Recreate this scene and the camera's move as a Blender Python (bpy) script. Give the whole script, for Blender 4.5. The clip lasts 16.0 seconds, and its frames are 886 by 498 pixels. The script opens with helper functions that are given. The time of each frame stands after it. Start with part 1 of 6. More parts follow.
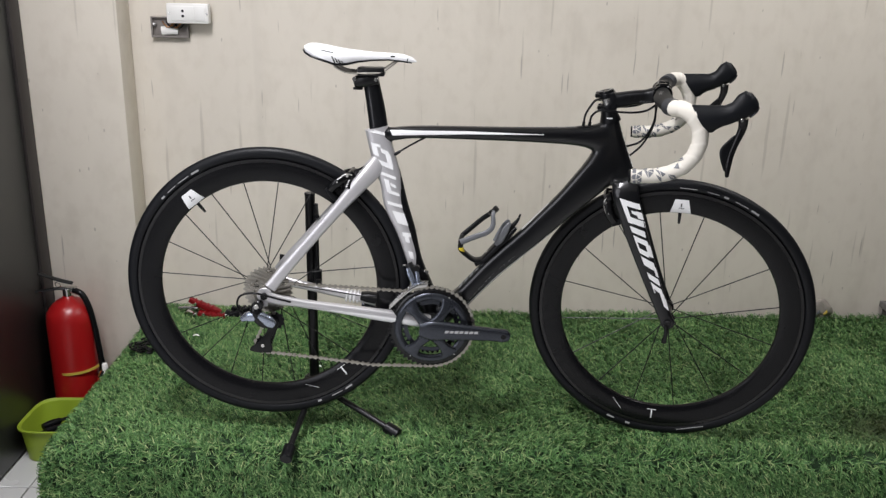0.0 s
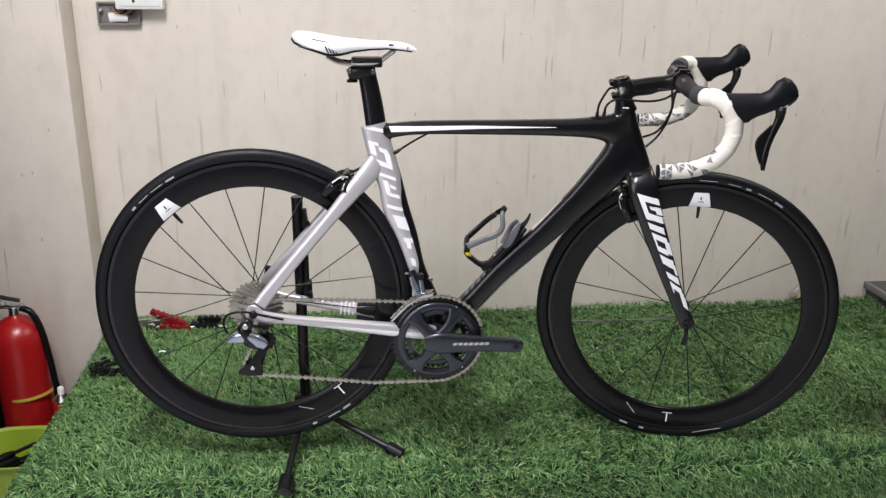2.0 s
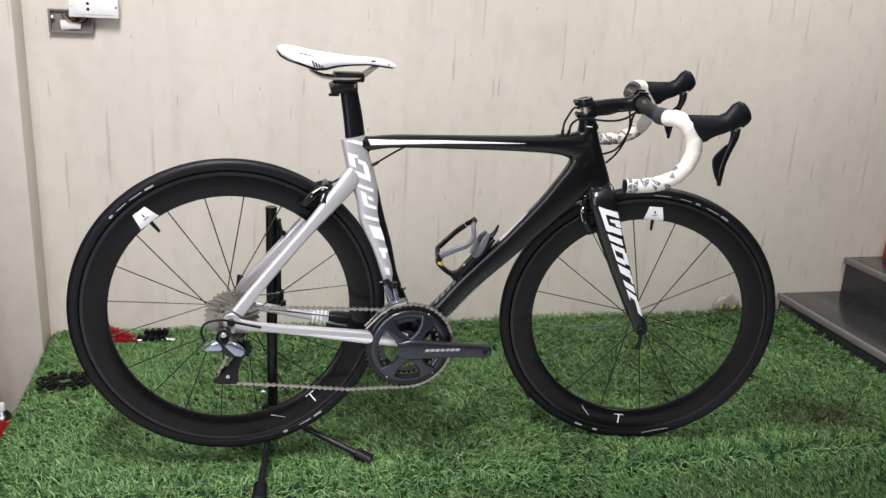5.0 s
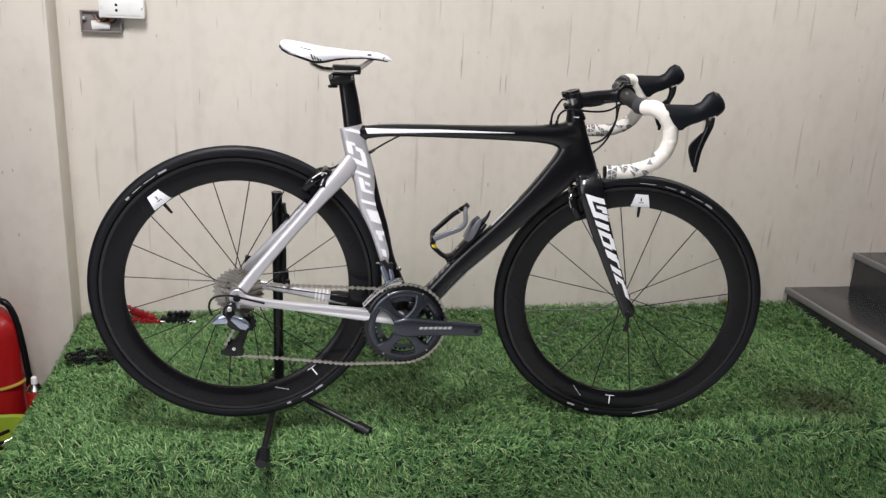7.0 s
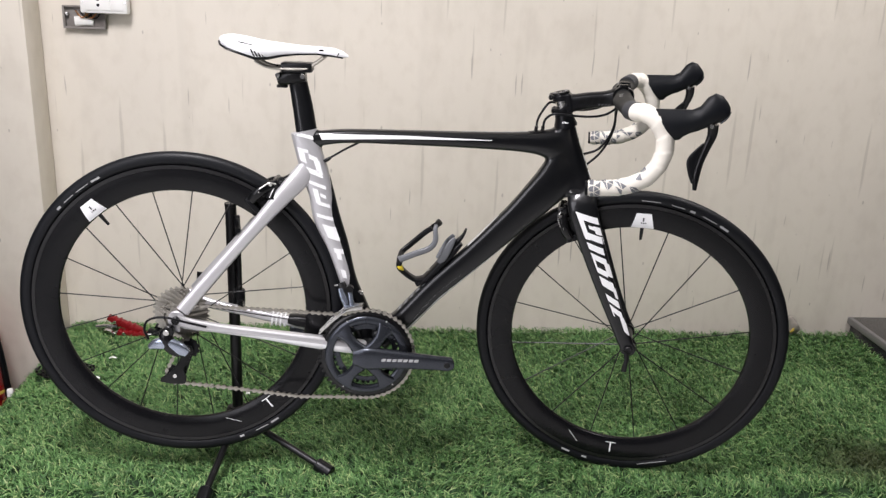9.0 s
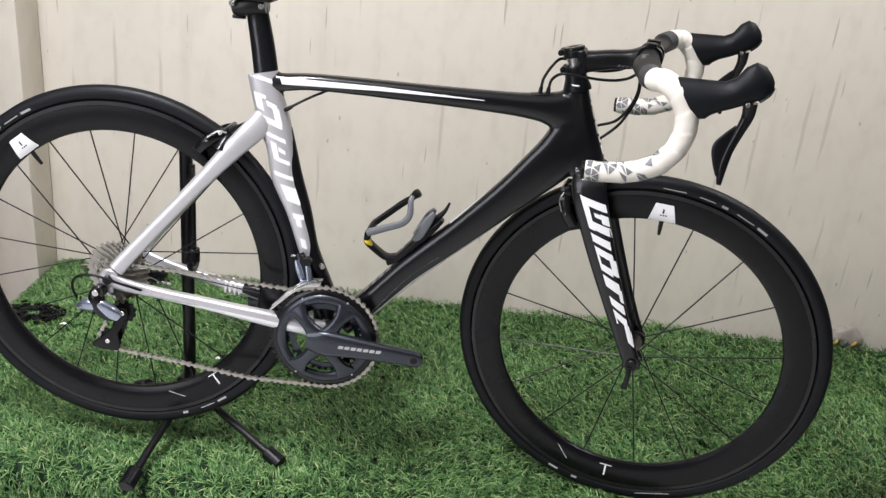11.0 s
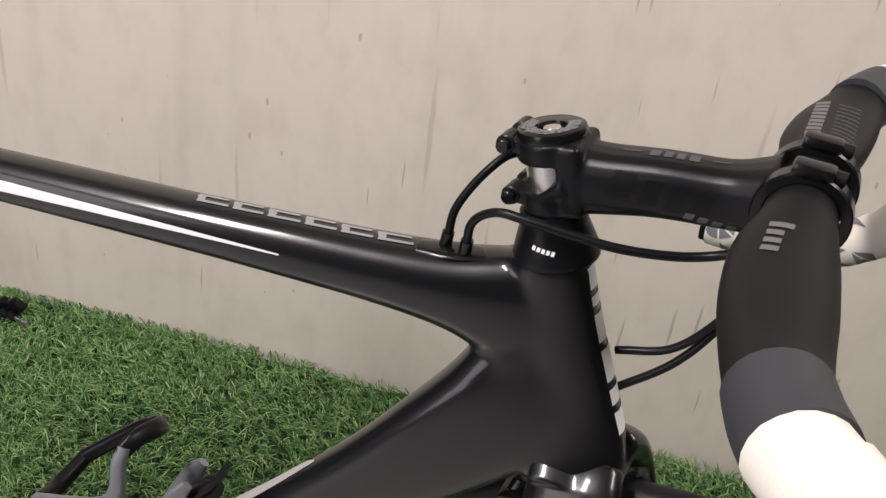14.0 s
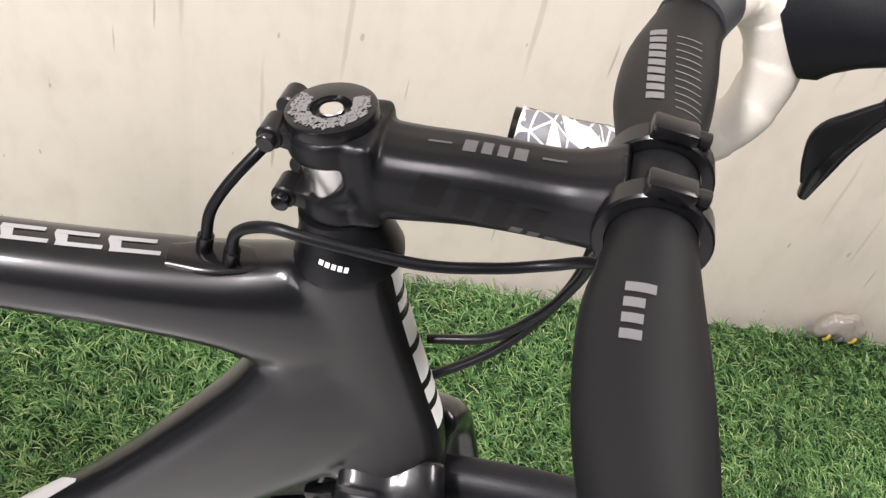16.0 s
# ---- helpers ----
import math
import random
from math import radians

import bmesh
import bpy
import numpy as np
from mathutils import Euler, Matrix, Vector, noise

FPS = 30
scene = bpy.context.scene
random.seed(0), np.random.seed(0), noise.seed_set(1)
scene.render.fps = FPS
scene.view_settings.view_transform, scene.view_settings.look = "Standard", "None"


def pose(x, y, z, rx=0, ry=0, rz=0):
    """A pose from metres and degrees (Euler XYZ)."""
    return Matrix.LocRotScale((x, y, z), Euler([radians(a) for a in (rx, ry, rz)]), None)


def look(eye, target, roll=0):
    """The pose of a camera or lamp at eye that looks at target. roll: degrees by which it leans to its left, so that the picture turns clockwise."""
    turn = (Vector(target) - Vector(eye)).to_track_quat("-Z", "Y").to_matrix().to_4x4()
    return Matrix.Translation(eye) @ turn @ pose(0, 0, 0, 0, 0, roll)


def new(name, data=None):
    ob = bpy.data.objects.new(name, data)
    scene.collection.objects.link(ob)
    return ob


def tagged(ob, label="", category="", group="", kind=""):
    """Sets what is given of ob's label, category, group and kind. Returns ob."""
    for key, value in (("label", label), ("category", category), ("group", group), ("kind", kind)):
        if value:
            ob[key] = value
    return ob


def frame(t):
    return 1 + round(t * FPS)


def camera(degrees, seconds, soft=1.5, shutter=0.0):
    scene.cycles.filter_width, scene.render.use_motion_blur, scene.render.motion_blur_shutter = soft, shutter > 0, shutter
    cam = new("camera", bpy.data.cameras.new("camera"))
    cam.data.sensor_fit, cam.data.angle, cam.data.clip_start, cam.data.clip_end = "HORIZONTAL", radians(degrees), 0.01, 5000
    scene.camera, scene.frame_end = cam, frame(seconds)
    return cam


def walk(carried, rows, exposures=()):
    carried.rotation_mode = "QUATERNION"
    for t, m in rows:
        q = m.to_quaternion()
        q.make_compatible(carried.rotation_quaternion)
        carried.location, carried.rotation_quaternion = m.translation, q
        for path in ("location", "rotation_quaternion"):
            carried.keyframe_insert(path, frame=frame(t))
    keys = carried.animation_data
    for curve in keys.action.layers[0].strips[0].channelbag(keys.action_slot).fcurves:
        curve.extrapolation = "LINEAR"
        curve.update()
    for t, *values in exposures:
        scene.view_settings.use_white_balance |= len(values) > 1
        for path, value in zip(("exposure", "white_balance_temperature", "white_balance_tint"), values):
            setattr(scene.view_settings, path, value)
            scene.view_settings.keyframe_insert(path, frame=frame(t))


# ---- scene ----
cam = camera(55.6, 16.0, soft=1.4)
EXPOSURES = [(0, -0.02, 6500, 9), (0.5, 0.06, 6500, 10), (2, 0.2, 6500, 12), (5, 0.32, 6500, 12), (7.5, 0.18, 6500, 11), (8.5, 0.27, 6600, 12), (11.0, 0.40, 6500, 10), (11.5, 0.34, 6500, 10), (12.5, 0.25, 6700, 13), (13, 0.0, 6950, 17), (14.2, 0.15, 6900, 15), (15.2, 0.56, 6750, 15), (16, 0.94, 6800, 14)]
GRASS_COUNT = 225000
PATH = [
    (0, (0.37, -1.911, 1.096), (0.414, -0.003, 0.5), 1.3),
    (0.5, (0.264, -1.903, 1.106), (0.393, -0.002, 0.5), 0.1),
    (1, (0.185, -1.887, 1.106), (0.405, 0.005, 0.498), -0.1),
    (1.5, (0.178, -1.824, 1.1), (0.41, 0.059, 0.466), 0.3),
    (2, (0.211, -1.728, 1.099), (0.422, 0.155, 0.458), 0.8),
    (2.5, (0.232, -1.679, 1.087), (0.453, 0.195, 0.425), 1.6),
    (3, (0.162, -1.658, 1.088), (0.434, 0.208, 0.423), 1.5),
    (3.5, (0.084, -1.642, 1.099), (0.419, 0.222, 0.456), 1.1),
    (4, (0.015, -1.644, 1.094), (0.44, 0.208, 0.468), 1.6),
    (4.5, (-0.002, -1.673, 1.091), (0.468, 0.175, 0.488), 2.0),
    (5, (0.033, -1.773, 1.094), (0.488, 0.084, 0.506), 3.2),
    (5.2, (0.042, -1.831, 1.093), (0.48, 0.03, 0.507), 3.6),
    (7.5, (0.194, -1.918, 1.081), (0.502, -0.027, 0.506), 2.3),
    (8, (0.294, -1.883, 1.079), (0.545, 0.018, 0.512), 2.1),
    (8.5, (0.371, -1.763, 1.074), (0.591, 0.142, 0.507), 2.1),
    (8.7, (0.39, -1.732, 1.071), (0.579, 0.175, 0.496), 2.1),
    (10.8, (0.644, -1.5, 1.041), (0.573, 0.377, 0.356), 4.9),
    (11, (0.627, -1.425, 1.048), (0.58, 0.441, 0.33), 5.6),
    (11.5, (0.657, -1.223, 1.054), (0.658, 0.608, 0.249), 8.7),
    (12, (0.717, -1.003, 1.058), (0.689, 0.794, 0.18), 11.2),
    (12.5, (0.735, -0.769, 1.05), (0.673, 1.007, 0.133), 10.1),
    (13, (0.747, -0.59, 1.04), (0.624, 1.171, 0.099), 9.5),
    (13.5, (0.795, -0.473, 1.029), (0.521, 1.264, 0.075), 9.3),
    (14, (0.801, -0.406, 1.026), (0.489, 1.314, 0.055), 7.8),
    (14.5, (0.784, -0.36, 1.03), (0.619, 1.346, -0.002), 8.6),
    (15, (0.784, -0.321, 1.041), (0.823, 1.33, -0.088), 11.0),
    (15.2, (0.784, -0.309, 1.045), (0.893, 1.31, -0.124), 11.9),
    (15.5, (0.778, -0.291, 1.049), (0.974, 1.276, -0.178), 12.8),
    (16, (0.781, -0.266, 1.055), (1.045, 1.218, -0.259), 14.7),
]
walk(cam, [(t, look(eye, target, roll)) for t, eye, target, roll in PATH], EXPOSURES)

# ---- world and lights ----
world = bpy.data.worlds.new("world")
scene.world = world
world.use_nodes = True
world.node_tree.nodes["Background"].inputs[0].default_value = (0.9, 0.95, 1.0, 1)
world.node_tree.nodes["Background"].inputs[1].default_value = 0.05


def area_light(name, eye, target, sx, sy, watts, colour):
    lamp = bpy.data.lights.new(name, "AREA")
    lamp.shape, lamp.size, lamp.size_y, lamp.energy, lamp.color = "RECTANGLE", sx, sy, watts, colour
    ob = new(name, lamp)
    ob.matrix_world = look(eye, target)
    return ob


# a ceiling lamp over the platform, an added fill towards the stairs, and the open shop door in the side wall
area_light("overhead_light", (-0.30, -1.00, 2.36), (-0.27, -0.93, 0), 0.2, 1.0, 60, (1.0, 0.985, 1.03))
# no lamp is known here: this fill brightens the right of the wall
area_light("overhead_light", (1.85, -0.20, 2.36), (1.85, -0.12, 0), 0.4, 1.2, 24, (1.0, 0.985, 0.995))
area_light("shop_door_light", (-1.40, -1.65, 1.1), (0.9, -0.1, 0.3), 1.9, 1.9, 38, (0.99, 0.99, 1.07))



# ---- materials ----
def shader(name):
    m = bpy.data.materials.new(name)
    m.use_nodes = True
    nt = m.node_tree
    return m, nt, nt.nodes["Principled BSDF"]


def rgb(c):
    return (c[0], c[1], c[2], 1)


def material(name, base, rough=0.5, metal=0.0, var=0.12, scale=60, grain=0.0, grain_scale=400, rough_var=0.1, coat=0.0, dirt=None, spec=0.5):
    """A painted, plastic or metal surface with broad and fine variation of colour, gloss and relief."""
    m, nt, b = shader(name)
    nodes, links = nt.nodes, nt.links
    co = nodes.new("ShaderNodeTexCoord")
    big, fine = nodes.new("ShaderNodeTexNoise"), nodes.new("ShaderNodeTexNoise")
    big.inputs["Scale"].default_value, big.inputs["Detail"].default_value = scale * 0.15, 4
    fine.inputs["Scale"].default_value, fine.inputs["Detail"].default_value = scale, 3
    for n in (big, fine):
        links.new(co.outputs["Object"], n.inputs["Vector"])
    mix = nodes.new("ShaderNodeMix")
    mix.data_type = "RGBA"
    dark = dirt or tuple(max(0, c * (1 - var)) for c in base)
    light = tuple(min(1, c * (1 + var * 0.6)) for c in base)
    mix.inputs[6].default_value, mix.inputs[7].default_value = rgb(dark), rgb(light)
    add = nodes.new("ShaderNodeMath")
    add.operation = "MULTIPLY_ADD"
    links.new(fine.outputs["Fac"], add.inputs[0])
    add.inputs[1].default_value = 0.4
    half = nodes.new("ShaderNodeMath")
    half.operation = "MULTIPLY"
    half.inputs[1].default_value = 0.65
    links.new(big.outputs["Fac"], half.inputs[0])
    links.new(half.outputs[0], add.inputs[2])
    links.new(add.outputs[0], mix.inputs[0])
    links.new(mix.outputs[2], b.inputs["Base Color"])
    span = nodes.new("ShaderNodeMapRange")
    span.inputs[3].default_value, span.inputs[4].default_value = max(0.02, rough - rough_var), min(1, rough + rough_var)
    links.new(big.outputs["Fac"], span.inputs[0])
    links.new(span.outputs[0], b.inputs["Roughness"])
    b.inputs["Metallic"].default_value = metal
    b.inputs["Specular IOR Level"].default_value = spec
    b.inputs["Coat Weight"].default_value = coat
    b.inputs["Coat Roughness"].default_value = 0.13
    if grain:
        g = nodes.new("ShaderNodeTexNoise")
        g.inputs["Scale"].default_value = grain_scale
        links.new(co.outputs["Object"], g.inputs["Vector"])
        bump = nodes.new("ShaderNodeBump")
        bump.inputs["Strength"].default_value, bump.inputs["Distance"].default_value = grain, 0.001
        links.new(g.outputs["Fac"], bump.inputs["Height"])
        links.new(bump.outputs[0], b.inputs["Normal"])
    return m


def wall_paint(name, base):
    """Cream wall paint with vertical run stains, short dark scratches and faint roller texture."""
    m, nt, b = shader(name)
    nodes, links = nt.nodes, nt.links
    co = nodes.new("ShaderNodeTexCoord")

    def noise_at(sx, sy, sz, scale, detail):
        mp, n = nodes.new("ShaderNodeMapping"), nodes.new("ShaderNodeTexNoise")
        mp.inputs["Scale"].default_value = (sx, sy, sz)
        links.new(co.outputs["Object"], mp.inputs["Vector"])
        links.new(mp.outputs[0], n.inputs["Vector"])
        n.inputs["Scale"].default_value, n.inputs["Detail"].default_value = scale, detail
        return n

    def ramp(n, lo, hi):
        r = nodes.new("ShaderNodeMapRange")
        r.inputs[1].default_value, r.inputs[2].default_value = lo, hi
        links.new(n.outputs["Fac"], r.inputs[0])
        return r

    def blend(a, colour, fac, amount):
        mix, mul = nodes.new("ShaderNodeMix"), nodes.new("ShaderNodeMath")
        mix.data_type = "RGBA"
        mul.operation = "MULTIPLY"
        mul.inputs[1].default_value = amount
        links.new(fac.outputs[0], mul.inputs[0])
        links.new(mul.outputs[0], mix.inputs[0])
        mix.inputs[7].default_value = rgb(colour)
        if isinstance(a, tuple):
            mix.inputs[6].default_value = rgb(a)
        else:
            links.new(a.outputs[2], mix.inputs[6])
        return mix

    wob = noise_at(1, 1, 1, 9, 2)
    sep = nodes.new("ShaderNodeSeparateXYZ")
    links.new(co.outputs["Object"], sep.inputs[0])

    def maths(op, p, q):
        n = nodes.new("ShaderNodeMath")
        n.operation = op
        for i, v in enumerate((p, q)):
            if isinstance(v, (int, float)):
                n.inputs[i].default_value = v
            else:
                links.new(v, n.inputs[i])
        return n.outputs[0]

    def dashes(across, up, radius, kept, slip):
        """Sparse upright marks: stretched cells, of which a few hold a thin spot of uneven size."""
        v = nodes.new("ShaderNodeTexVoronoi")
        v.voronoi_dimensions = "2D"
        v.inputs["Scale"].default_value = 1.0
        put = nodes.new("ShaderNodeCombineXYZ")
        links.new(maths("MULTIPLY", maths("ADD", sep.outputs[0], maths("MULTIPLY", wob.outputs["Fac"], slip)), across), put.inputs[0])
        links.new(maths("MULTIPLY", sep.outputs[2], up), put.inputs[1])
        links.new(put.outputs[0], v.inputs["Vector"])
        tint = nodes.new("ShaderNodeSeparateColor")
        links.new(v.outputs["Color"], tint.inputs[0])
        size = maths("MULTIPLY", maths("MULTIPLY", maths("LESS_THAN", tint.outputs[0], kept), radius), maths("ADD", tint.outputs[1], 0.35))
        r = nodes.new("ShaderNodeMapRange")
        r.inputs[1].default_value, r.inputs[2].default_value = 0.0, radius * 0.5
        links.new(maths("SUBTRACT", size, v.outputs["Distance"]), r.inputs[0])
        return r

    cloud = ramp(noise_at(1, 1, 0.6, 3.0, 6), 0.35, 0.7)
    scuff = ramp(noise_at(1.4, 1, 0.8, 7.0, 8), 0.54, 0.70)
    runs = ramp(noise_at(1, 1, 0.05, 16, 3), 0.56, 0.78)
    c = blend(base, tuple(x * 0.9 for x in base), cloud, 0.6)
    c = blend(c, (0.50, 0.45, 0.38), scuff, 0.28)
    c = blend(c, (0.52, 0.46, 0.38), ramp(noise_at(1, 1, 0.7, 24, 5), 0.50, 0.68), 0.20)
    c = blend(c, (0.46, 0.42, 0.36), runs, 0.22)
    c = blend(c, (0.34, 0.30, 0.25), dashes(34, 1.5, 0.16, 0.30, 0.010), 0.34)
    c = blend(c, (0.22, 0.19, 0.16), dashes(52, 3.4, 0.12, 0.11, 0.008), 0.50)
    c = blend(c, (0.16, 0.13, 0.11), dashes(34, 15, 0.085, 0.045, 0.02), 0.42)
    links.new(c.outputs[2], b.inputs["Base Color"])
    b.inputs["Roughness"].default_value = 0.62
    g = noise_at(1, 1, 1, 180, 3)
    bump = nodes.new("ShaderNodeBump")
    bump.inputs["Strength"].default_value, bump.inputs["Distance"].default_value = 0.12, 0.002
    links.new(g.outputs["Fac"], bump.inputs["Height"])
    links.new(bump.outputs[0], b.inputs["Normal"])
    return m


def grass_material(name):
    m, nt, b = shader(name)
    nodes, links = nt.nodes, nt.links
    geo = nodes.new("ShaderNodeNewGeometry")
    ramp = nodes.new("ShaderNodeValToRGB")
    e = ramp.color_ramp.elements
    e[0].position, e[0].color = 0.0, (0.028, 0.078, 0.025, 1)
    e[1].position, e[1].color = 1.0, (0.40, 0.47, 0.215, 1)
    for p, c in ((0.35, (0.071, 0.174, 0.049)), (0.72, (0.152, 0.300, 0.098)), (0.92, (0.265, 0.40, 0.150))):
        k = e.new(p)
        k.color = rgb(c)
    links.new(geo.outputs["Random Per Island"], ramp.inputs[0])
    co, n = nodes.new("ShaderNodeTexCoord"), nodes.new("ShaderNodeTexNoise")
    n.inputs["Scale"].default_value = 9
    links.new(co.outputs["Object"], n.inputs["Vector"])
    mix = nodes.new("ShaderNodeMix")
    mix.data_type, mix.blend_type = "RGBA", "MULTIPLY"
    mix.inputs[0].default_value = 0.5
    span = nodes.new("ShaderNodeMapRange")
    span.inputs[3].default_value, span.inputs[4].default_value = 0.5, 1.35
    links.new(n.outputs["Fac"], span.inputs[0])
    links.new(ramp.outputs[0], mix.inputs[6])
    links.new(span.outputs[0], mix.inputs[7])
    # a brown patch in front of the wheel, cast shadow painted in with the dirt
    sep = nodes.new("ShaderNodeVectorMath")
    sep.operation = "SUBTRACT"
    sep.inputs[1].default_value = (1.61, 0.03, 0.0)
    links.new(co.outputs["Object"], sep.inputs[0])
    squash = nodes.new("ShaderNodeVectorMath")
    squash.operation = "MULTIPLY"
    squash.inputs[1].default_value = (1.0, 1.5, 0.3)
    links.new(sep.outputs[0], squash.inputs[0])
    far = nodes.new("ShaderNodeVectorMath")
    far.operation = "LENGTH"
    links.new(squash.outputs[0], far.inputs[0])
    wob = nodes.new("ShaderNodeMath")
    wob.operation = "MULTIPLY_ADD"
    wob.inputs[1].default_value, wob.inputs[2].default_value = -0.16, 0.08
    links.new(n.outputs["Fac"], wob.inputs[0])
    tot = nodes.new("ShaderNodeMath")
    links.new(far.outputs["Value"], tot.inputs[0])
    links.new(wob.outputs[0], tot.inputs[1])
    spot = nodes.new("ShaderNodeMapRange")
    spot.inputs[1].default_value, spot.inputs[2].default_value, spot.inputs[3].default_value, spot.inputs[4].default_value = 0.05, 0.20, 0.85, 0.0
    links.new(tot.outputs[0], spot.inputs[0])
    soil_shade = nodes.new("ShaderNodeMix")
    soil_shade.data_type = "RGBA"
    soil_shade.inputs[7].default_value = (0.040, 0.045, 0.016, 1)
    links.new(spot.outputs[0], soil_shade.inputs[0])
    links.new(mix.outputs[2], soil_shade.inputs[6])
    links.new(soil_shade.outputs[2], b.inputs["Base Color"])
    b.inputs["Roughness"].default_value = 0.5
    b.inputs["Specular IOR Level"].default_value = 0.3
    return m


def carbon_material(name, base, rough):
    """Matt carbon laminate with a faint weave."""
    m, nt, b = shader(name)
    nodes, links = nt.nodes, nt.links
    co = nodes.new("ShaderNodeTexCoord")
    w, n = nodes.new("ShaderNodeTexChecker"), nodes.new("ShaderNodeTexNoise")
    w.inputs["Scale"].default_value = 500
    w.inputs[1].default_value, w.inputs[2].default_value = rgb(base), rgb(tuple(c * 1.25 for c in base))
    n.inputs["Scale"].default_value, n.inputs["Detail"].default_value = 14, 5
    links.new(co.outputs["Object"], w.inputs["Vector"])
    links.new(co.outputs["Object"], n.inputs["Vector"])
    links.new(w.outputs[0], b.inputs["Base Color"])
    b.inputs["Specular IOR Level"].default_value = 0.24
    span = nodes.new("ShaderNodeMapRange")
    span.inputs[3].default_value, span.inputs[4].default_value = rough - 0.09, rough + 0.09
    links.new(n.outputs["Fac"], span.inputs[0])
    links.new(span.outputs[0], b.inputs["Roughness"])
    return m


CREAM = wall_paint("cream_wall_paint", (0.69, 0.635, 0.55))
# dark colour chosen to dim what the black parts reflect
UNSEEN_WALL = material("unseen_wall_dark_grey", (0.11, 0.115, 0.125), 0.7, var=0.06, scale=3)
CEILING = material("ceiling_paint", (0.8, 0.79, 0.76), 0.7, var=0.05, scale=3)
PANEL = material("dark_grey_sheet_metal", (0.030, 0.032, 0.032), 0.33, 0.1, var=0.35, scale=6, rough_var=0.12)
PANEL_EDGE = material("dark_brown_metal_edge", (0.03, 0.025, 0.024), 0.45, 0.2, var=0.2, scale=20)
TILE = material("pale_floor_tile", (0.58, 0.58, 0.57), 0.25, var=0.1, scale=12)
GROUT = material("grey_grout", (0.25, 0.24, 0.22), 0.9, var=0.2, scale=80)
GRANITE = material("black_polished_granite", (0.035, 0.035, 0.036), 0.22, var=0.6, scale=500, rough_var=0.06)
NOSING = material("grey_cut_granite_edge", (0.17, 0.165, 0.16), 0.5, var=0.3, scale=300)
BACKING = material("dark_green_turf_backing", (0.016, 0.045, 0.014), 0.9, var=0.4, scale=90)
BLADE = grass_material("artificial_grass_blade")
FRAME_BLACK = material("satin_black_frame_paint", (0.0032, 0.0034, 0.0042), 0.33, var=0.12, scale=30, rough_var=0.05, coat=0.60, spec=0.22)
GLOSS_BLACK = material("gloss_black_paint", (0.005, 0.005, 0.0055), 0.22, var=0.1, scale=40, rough_var=0.04, spec=0.35)
SILVER = material("silver_frame_paint", (0.57, 0.56, 0.57), 0.36, 0.55, var=0.06, scale=40, rough_var=0.05)
DECAL_WHITE = material("white_decal", (0.82, 0.82, 0.82), 0.4, var=0.03, scale=40)
DECAL_GREY = material("grey_decal", (0.38, 0.38, 0.38), 0.4, var=0.05, scale=40)
DECAL_MID = material("silver_grey_decal", (0.15, 0.15, 0.155), 0.35, 0.3, var=0.05, scale=40)
DECAL_PALE = material("pale_grey_decal", (0.25, 0.25, 0.255), 0.4, var=0.05, scale=40)
DECAL_DIM = material("dull_grey_decal", (0.060, 0.060, 0.064), 0.45, var=0.05, scale=40)
DECAL_FAINT = material("faint_black_decal", (0.003, 0.003, 0.003), 0.40, var=0.05, scale=40, spec=0.18)
TYRE = material("dark_rubber_tyre", (0.0055, 0.006, 0.0075), 0.46, spec=0.22, var=0.25, scale=60, grain=0.15, grain_scale=900)
CARBON = carbon_material("matt_carbon_rim", (0.0034, 0.0034, 0.0040), 0.25)
BRAKE_TRACK = material("worn_brake_track", (0.012, 0.0115, 0.0118), 0.30, var=0.25, scale=40, spec=0.4)
SPOKE = material("black_steel_spoke", (0.008, 0.008, 0.008), 0.4, 0.3, var=0.1)
BLACK_METAL = material("anodised_black_metal", (0.009, 0.009, 0.0095), 0.32, 0.3, var=0.2, scale=60, spec=0.35)
BLACK_PLASTIC = material("black_plastic", (0.0045, 0.0047, 0.0056), 0.33, var=0.2, scale=60, grain=0.04, spec=0.20)
HOOD_RUBBER = material("black_rubber_hood", (0.0050, 0.0058, 0.0075), 0.45, spec=0.18, var=0.15, scale=60, grain=0.2, grain_scale=1200)
STEEL = material("polished_steel", (0.62, 0.61, 0.59), 0.25, 1.0, var=0.12, scale=60)
CHAIN_STEEL = material("chain_steel", (0.44, 0.415, 0.37), 0.30, 0.9, var=0.45, scale=200)
CRANK_GREY = material("dark_anodised_crank", (0.055, 0.060, 0.072), 0.27, 0.75, var=0.12, scale=30)
DERAILLEUR_GREY = material("blue_grey_anodised_metal", (0.36, 0.40, 0.48), 0.20, 0.85, var=0.15, scale=40)
TAPE = material("white_bar_tape", (0.75, 0.71, 0.63), 0.6, var=0.06, scale=50, grain=0.25, grain_scale=500)
TAPE_GREY = material("grey_bar_tape_print", (0.16, 0.165, 0.18), 0.45, var=0.25, scale=120)
BAR_TAPE_BAND = material("black_finishing_tape", (0.030, 0.032, 0.038), 0.55, var=0.15, scale=80)
SADDLE_WHITE = material("white_saddle_cover", (0.82, 0.82, 0.83), 0.45, var=0.04, scale=60, grain=0.1, grain_scale=900)
RED_PAINT = material("red_extinguisher_paint", (0.32, 0.008, 0.009), 0.30, var=0.15, scale=10)
RED_METAL = material("red_anodised_metal", (0.26, 0.008, 0.012), 0.3, 0.4, var=0.2)
LIME = material("lime_green_plastic", (0.27, 0.37, 0.03), 0.4, var=0.12, scale=20)
YELLOW = material("yellow_plastic", (0.80, 0.62, 0.03), 0.4, var=0.05)
